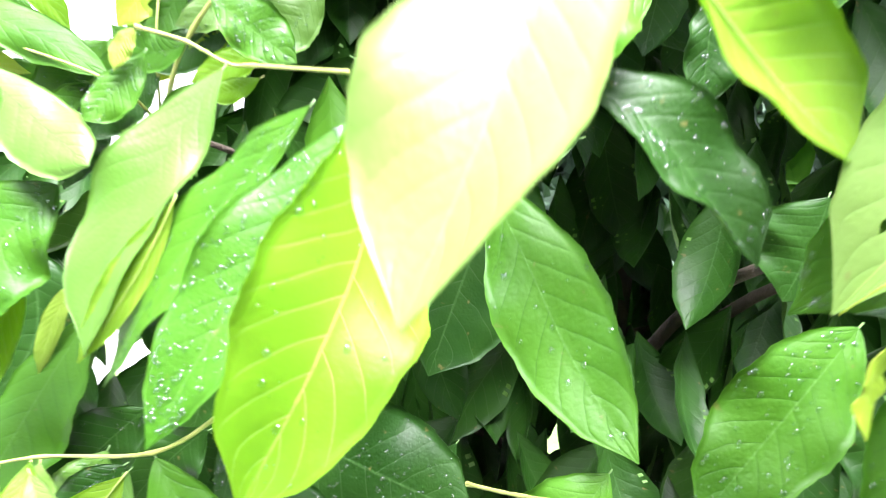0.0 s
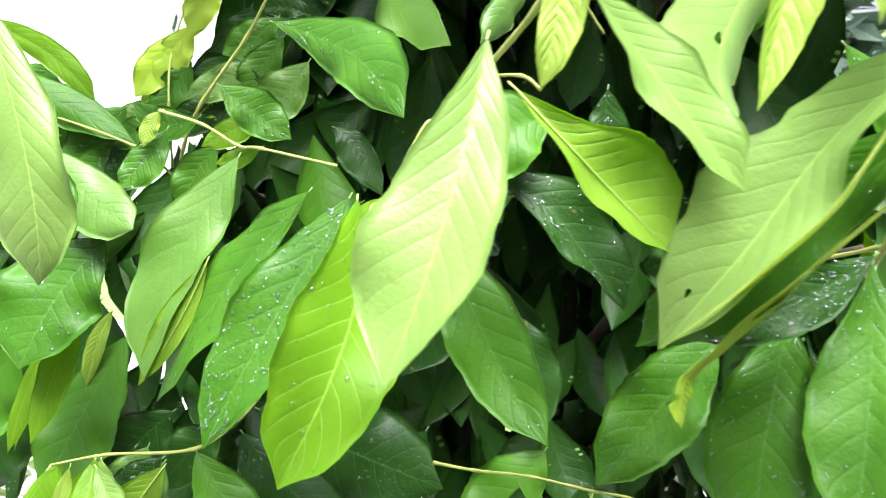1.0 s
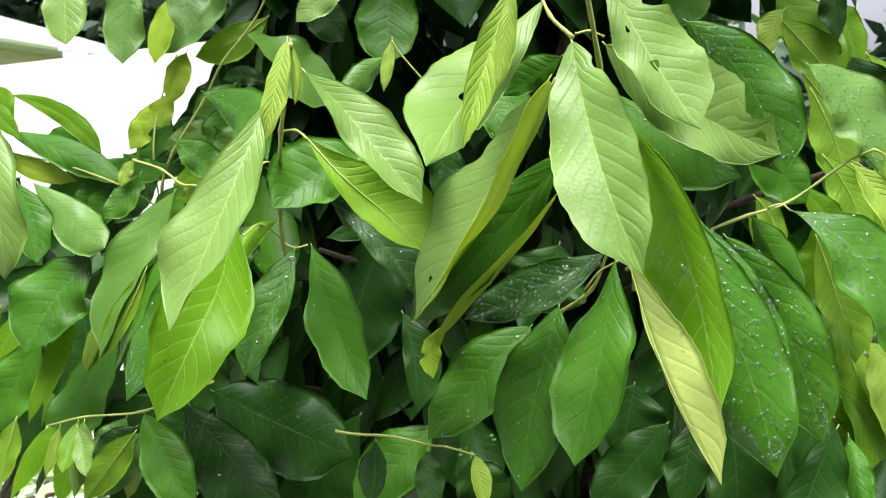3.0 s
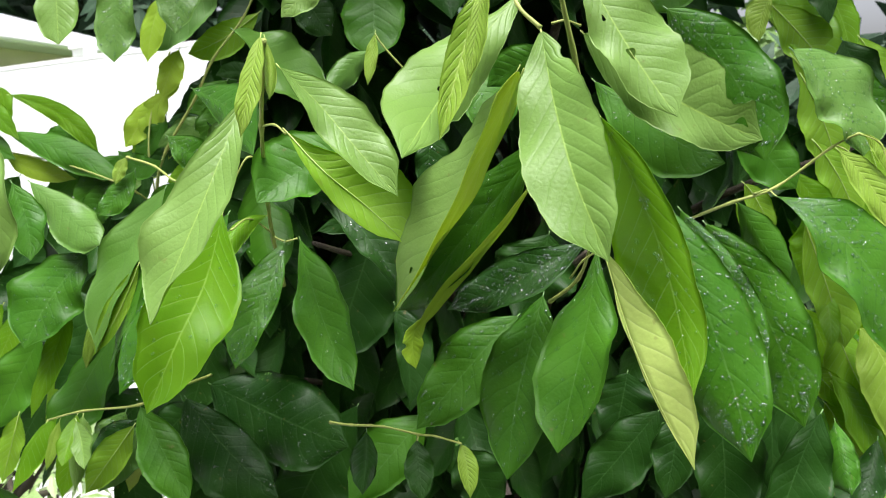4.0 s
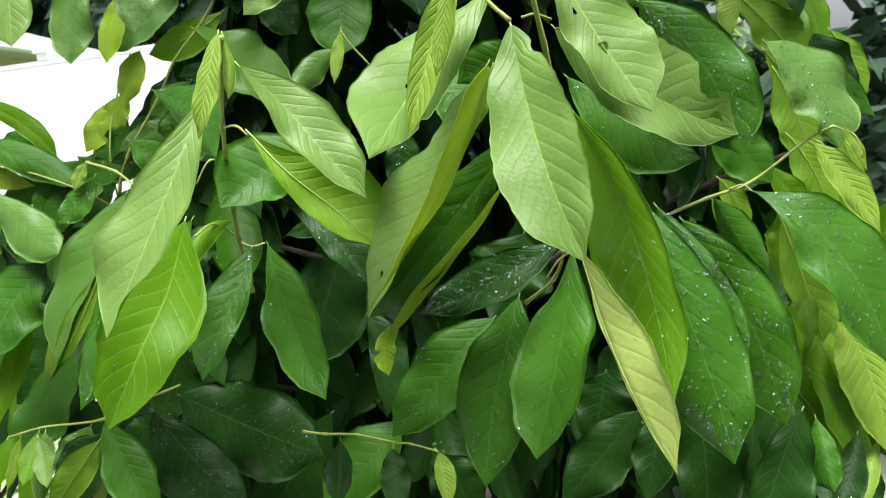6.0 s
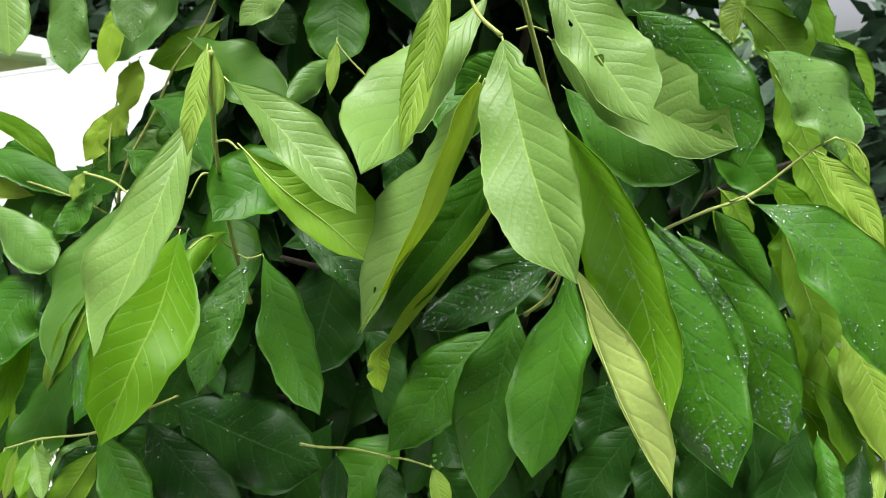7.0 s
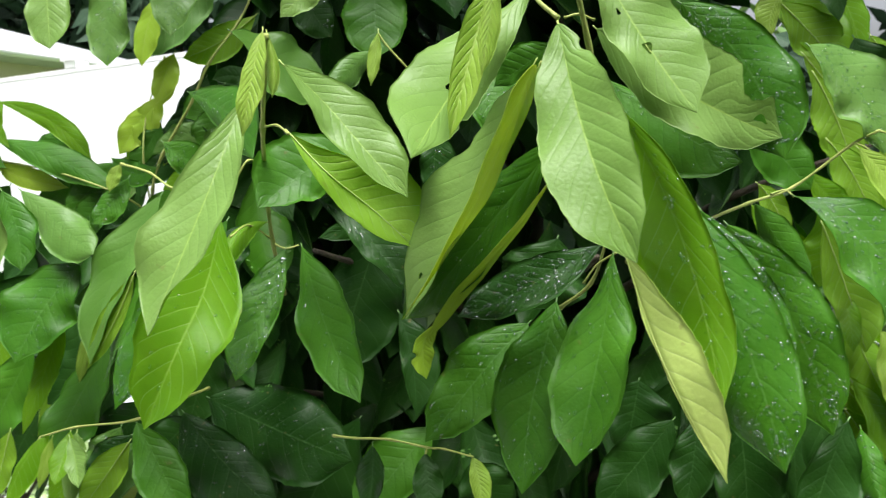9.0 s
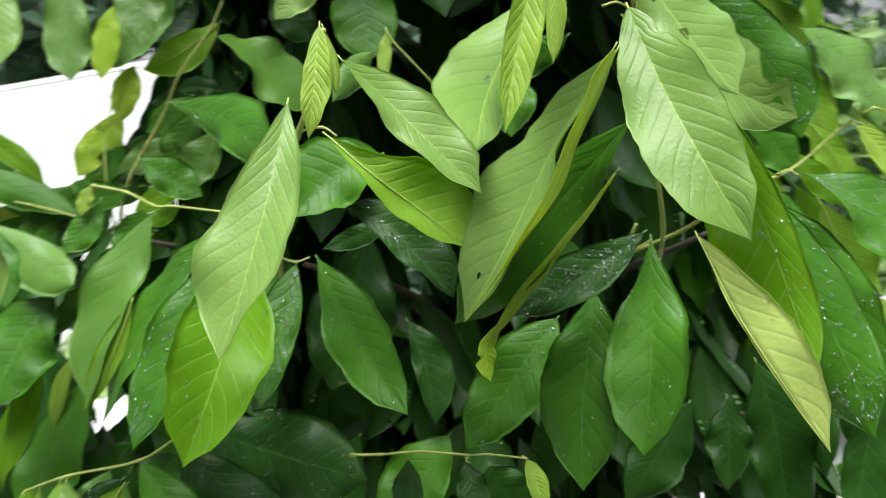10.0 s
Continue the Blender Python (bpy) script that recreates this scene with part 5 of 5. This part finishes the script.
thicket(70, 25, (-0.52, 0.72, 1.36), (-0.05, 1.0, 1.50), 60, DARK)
# Unseen canopy overhead, added to keep the inside of the shrub dark.
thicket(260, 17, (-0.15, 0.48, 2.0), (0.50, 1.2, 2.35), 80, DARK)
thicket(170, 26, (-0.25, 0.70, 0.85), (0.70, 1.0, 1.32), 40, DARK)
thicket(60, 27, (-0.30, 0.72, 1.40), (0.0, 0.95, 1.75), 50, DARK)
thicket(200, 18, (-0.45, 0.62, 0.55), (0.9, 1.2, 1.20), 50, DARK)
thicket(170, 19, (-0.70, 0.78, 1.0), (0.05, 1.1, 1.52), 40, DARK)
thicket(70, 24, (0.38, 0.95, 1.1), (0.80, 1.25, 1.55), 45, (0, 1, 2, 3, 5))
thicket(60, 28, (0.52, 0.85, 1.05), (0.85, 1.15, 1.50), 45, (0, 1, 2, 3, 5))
# Lower unseen canopy, just above the view, added to shade leaves behind the front.
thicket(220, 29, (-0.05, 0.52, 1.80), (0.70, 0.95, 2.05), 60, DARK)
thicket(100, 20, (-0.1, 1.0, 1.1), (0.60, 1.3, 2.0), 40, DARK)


# ---- ground, yard, wall, house, garden ----
def sheet(name, x0, x1, y0, y1, z, mat, nx=2, ny=2):
    v = [(x0 + (x1 - x0) * i / nx, y0 + (y1 - y0) * j / ny, z) for j in range(ny + 1) for i in range(nx + 1)]
    f = [(j * (nx + 1) + i, j * (nx + 1) + i + 1, (j + 1) * (nx + 1) + i + 1, (j + 1) * (nx + 1) + i) for j in range(ny) for i in range(nx)]
    return new(name, mesh_of(name, v, f, (mat,), smooth=False))


tagged(sheet("ground", -800, 800, -800, 800, 0, GRASS, 8, 8), "wide green lawn", "ground", kind="structure")
yard = new("pavement", mesh_of("pavement", *box(-14, -0.95, -6, 4.6, -0.05, 0.03), (CONCRETE,), smooth=False))
tagged(yard, "pale wet concrete yard", "pavement", kind="structure")

far_yard = new("pavement", mesh_of("pavement", *box(1.05, 6.0, 0.2, 6.5, -0.05, 0.03), (CONCRETE,), smooth=False))
tagged(far_yard, "pale wet concrete path beside the shrub", "pavement", kind="structure")

# Dark bed carried unseen past the camera to cut light bounced from below.
bed = new("soil_bed", mesh_of("soil_bed", *box(-0.94, 1.0, -1.4, 2.8, -0.04, 0.06), (SOIL,), smooth=False))
tagged(bed, "dark damp soil under the shrub, widened to cut bounced light", "soil", kind="structure")
WALL_A, WALL_B = Vector((-12.0, 9.49, 0)), Vector((-1.0, 5.15, 0))
along = (WALL_B - WALL_A).normalized()
wall_turn = math.degrees(math.atan2(along.y, along.x))
wall = new("wall_boundary", mesh_of("wall_boundary", *box(0, (WALL_B - WALL_A).length, 0, 0.15, 0, 2.27), (WHITEWASH,), smooth=False))
wall.matrix_world = pose(*WALL_A, 0, 0, wall_turn)
tagged(wall, "white painted boundary wall", "wall", kind="structure")
coping = put("coping", mesh_of("coping", *box(0, (WALL_B - WALL_A).length, -0.005, 0.155, 2.273, 2.31), (WHITEWASH,), smooth=False), wall)
for i in range(3):
    x = 2.8 + 3.0 * i
    v1, f1 = box(x, x + 0.15, -0.01, 0.14, 2.313, 2.375)
    v2, f2 = box(x - 0.02, x + 0.17, -0.03, 0.16, 2.378, 2.405)
    put("pillar_cap", mesh_of("pillar_cap", v1 + v2, f1 + [tuple(q + 8 for q in f) for f in f2], (WHITEWASH,), smooth=False), wall)


# Unseen wall added behind the camera to cut low sky light into the shrub.
back = new("wall_south", mesh_of("wall_south", *box(-6, 6, -2.3, -2.15, 0, 3.4), (BROWN,), smooth=False))
tagged(back, "plain dark brown wall, unseen, added to block low sky light", "wall", kind="structure")


def hip(x0, x1, y0, y1, z0, z1, thick=0.14):
    """A hipped roof with a fascia."""
    d = min(x1 - x0, y1 - y0) / 2
    ym = (y0 + y1) / 2
    v = [(x0, y0, z0), (x1, y0, z0), (x1, y1, z0), (x0, y1, z0), (x0, y0, z0 + thick), (x1, y0, z0 + thick), (x1, y1, z0 + thick), (x0, y1, z0 + thick), (x0 + d, ym, z1), (x1 - d, ym, z1)]
    return v, [(3, 2, 1, 0), (0, 1, 5, 4), (1, 2, 6, 5), (2, 3, 7, 6), (3, 0, 4, 7), (4, 5, 9, 8), (5, 6, 9), (6, 7, 8, 9), (7, 4, 8)]


def house(x, y, turn, wide, deep, eave, ridge, label):
    ob = tagged(new("house"), label, "house")
    ob.matrix_world = pose(x, y, 0, 0, 0, turn)
    put("wall", mesh_of("wall", *box(-wide / 2, wide / 2, -deep / 2, deep / 2, 0, eave), (TAN,), smooth=False), ob, "tan rendered wall")
    put("roof", mesh_of("roof", *hip(-wide / 2 - 0.6, wide / 2 + 0.6, -deep / 2 - 0.6, deep / 2 + 0.6, eave + 0.003, ridge), (ROOF,), smooth=False), ob, "pale grey hipped roof")
    put("gutter", mesh_of("gutter", *tube([(-wide / 2 - 0.6, -deep / 2 - 0.66, eave + 0.06), (wide / 2 + 0.66, -deep / 2 - 0.66, eave + 0.06), (wide / 2 + 0.66, deep / 2 + 0.6, eave + 0.06)], [0.06] * 3, 8), (WHITEWASH,)), ob, "white gutter")
    put("downpipe", mesh_of("downpipe", *tube([(wide / 2 + 0.6, -deep / 2 - 0.62, eave + 0.02), (wide / 2 + 0.3, -deep / 2 - 0.3, eave - 0.25), (wide / 2 - 0.1, -deep / 2 - 0.08, eave - 0.45), (wide / 2 - 0.1, -deep / 2 - 0.08, 0.05)], [0.045] * 4, 8), (WHITEWASH,)), ob, "white downpipe")
    for i in range(3):
        wx = -wide / 2 + wide * (i + 0.6) / 3.2
        win = put("window", mesh_of("window", *box(wx - 0.6, wx + 0.6, -deep / 2 - 0.03, -deep / 2 - 0.003, 1.1, 2.4), (WHITEWASH,), smooth=False), ob, "white framed window")
        for s in (-1, 1):
            put("pane", mesh_of("pane", *box(wx + s * 0.29 - 0.25, wx + s * 0.29 + 0.25, -deep / 2 - 0.04, -deep / 2 - 0.033, 1.18, 2.32), (GLASS_DARK,), smooth=False), win)
    return ob


house(-13.0, 14.6, 0, 8.8, 6.0, 3.2, 4.6, "single-storey tan house with pale hipped roof")
house(-4.6, 18.6, 0, 4.2, 4.0, 3.1, 4.2, "small tan outbuilding with pale hipped roof")


def tree(x, y, height, spread, mat, seed, bark, name="tree", label="", leafy=1500, low=0.25, size=0.22):
    """A trunk that forks into limbs, and a crown of many small leaves in uneven clumps."""
    r = random.Random(seed)
    ob = tagged(new(name), label, name)
    ob.location = (x, y, 0)
    tops = []
    trunk_top = Vector((r.uniform(-0.2, 0.2), r.uniform(-0.2, 0.2), height * 0.55))
    put("trunk", mesh_of("trunk", *tube(smooth_line([(0, 0, -0.05), (0.05, 0.02, height * 0.25), trunk_top], 5), [height * 0.035 * (1 - 0.6 * i / 10) for i in range(11)], 9), (bark,)), ob)
    for i in range(9):
        ang = i * 2.4 + r.uniform(-0.3, 0.3)
        z = height * r.uniform(low + 0.1, 0.92)
        out = spread * r.uniform(0.45, 0.95) * (1.1 - 0.5 * abs(z / height - 0.5))
        tip = Vector((math.cos(ang) * out, math.sin(ang) * out, z))
        root = Vector((0, 0, min(z * 0.7, trunk_top.z)))
        put("limb", mesh_of("limb", *tube([root, root.lerp(tip, 0.5) + Vector((0, 0, 0.05 * height)), tip], [height * 0.012, height * 0.008, height * 0.003], 6), (bark,)), ob)
        tops += [tip, root.lerp(tip, 0.6)]
    verts, faces = [], []
    for _ in range(leafy):
        c = r.choice(tops)
        p = c + Vector((r.gauss(0, 1), r.gauss(0, 1), r.gauss(0, 0.8))) * spread * 0.24
        if p.z < height * low:
            continue
        s = size * r.uniform(0.6, 1.3)
        e = Euler((r.uniform(-1.2, 1.2), r.uniform(-1.2, 1.2), r.uniform(0, 6.28))).to_matrix()
        n = len(verts)
        for q in ((0, -1, 0), (0.42, -0.1, 0.08), (0, 1, 0.0), (-0.42, -0.1, 0.08)):
            verts.append(p + e @ (Vector(q) * s))
        faces += [(n, n + 1, n + 2), (n, n + 2, n + 3)]
    tagged(put("crown", mesh_of("crown", verts, faces, (mat,), smooth=False), ob), kind="stuff")
    return ob


for i, (x, y, h, s) in enumerate(((-22, 27, 10, 4.5), (-16, 26, 11, 4.5), (-10.6, 24, 10, 4.0), (-6, 27, 11, 4.5), (-1, 29, 10, 4.5), (4, 34, 9, 4))):
    tree(x, y, h, s, FAR_DARK, 30 + i, TRUNK_RED if i == 2 else BARK, "tree", "tall dark green tree behind the houses", 2600, 0.12, 0.5)
for i, (x, y, h, s) in enumerate(((4.2, 8.5, 1.9, 1.5), (6.5, 11, 2.1, 1.8), (2.8, 10.0, 2.4, 1.7), (9, 16, 2.7, 2.2), (7.5, 7.5, 1.5, 1.0), (13, 22, 3.4, 2.6))):
    tree(x, y, h, s, FAR_LIGHT, 60 + i, BARK, "bush", "leafy light green garden bush", 2200, 0.04, 0.16)
for i, (x, y, h, s) in enumerate(((0.4, 5.6, 2.4, 1.3), (1.9, 5.2, 1.9, 1.1), (-0.6, 7.2, 2.8, 1.4))):
    tree(x, y, h, s, FAR_DARK, 80 + i, BARK, "bush", "dark green bush beyond the end of the white wall", 2600, 0.03, 0.15)
for i, (x, y, h, s) in enumerate(((1.9, 2.6, 1.1, 0.5),)):
    tree(x, y, h, s, FAR_LIGHT, 90 + i, BARK, "bush", "low light green bush beside the concrete yard", 1100, 0.05, 0.06)
for i, (x, y, h, s) in enumerate(((-1.05, 1.25, 1.22, 0.50), (-1.55, 1.75, 1.30, 0.55))):
    tree(x, y, h, s, HEDGE, 110 + i, BARK, "bush", "low pale green bush with many small wet leaves", 900, 0.05, 0.035)
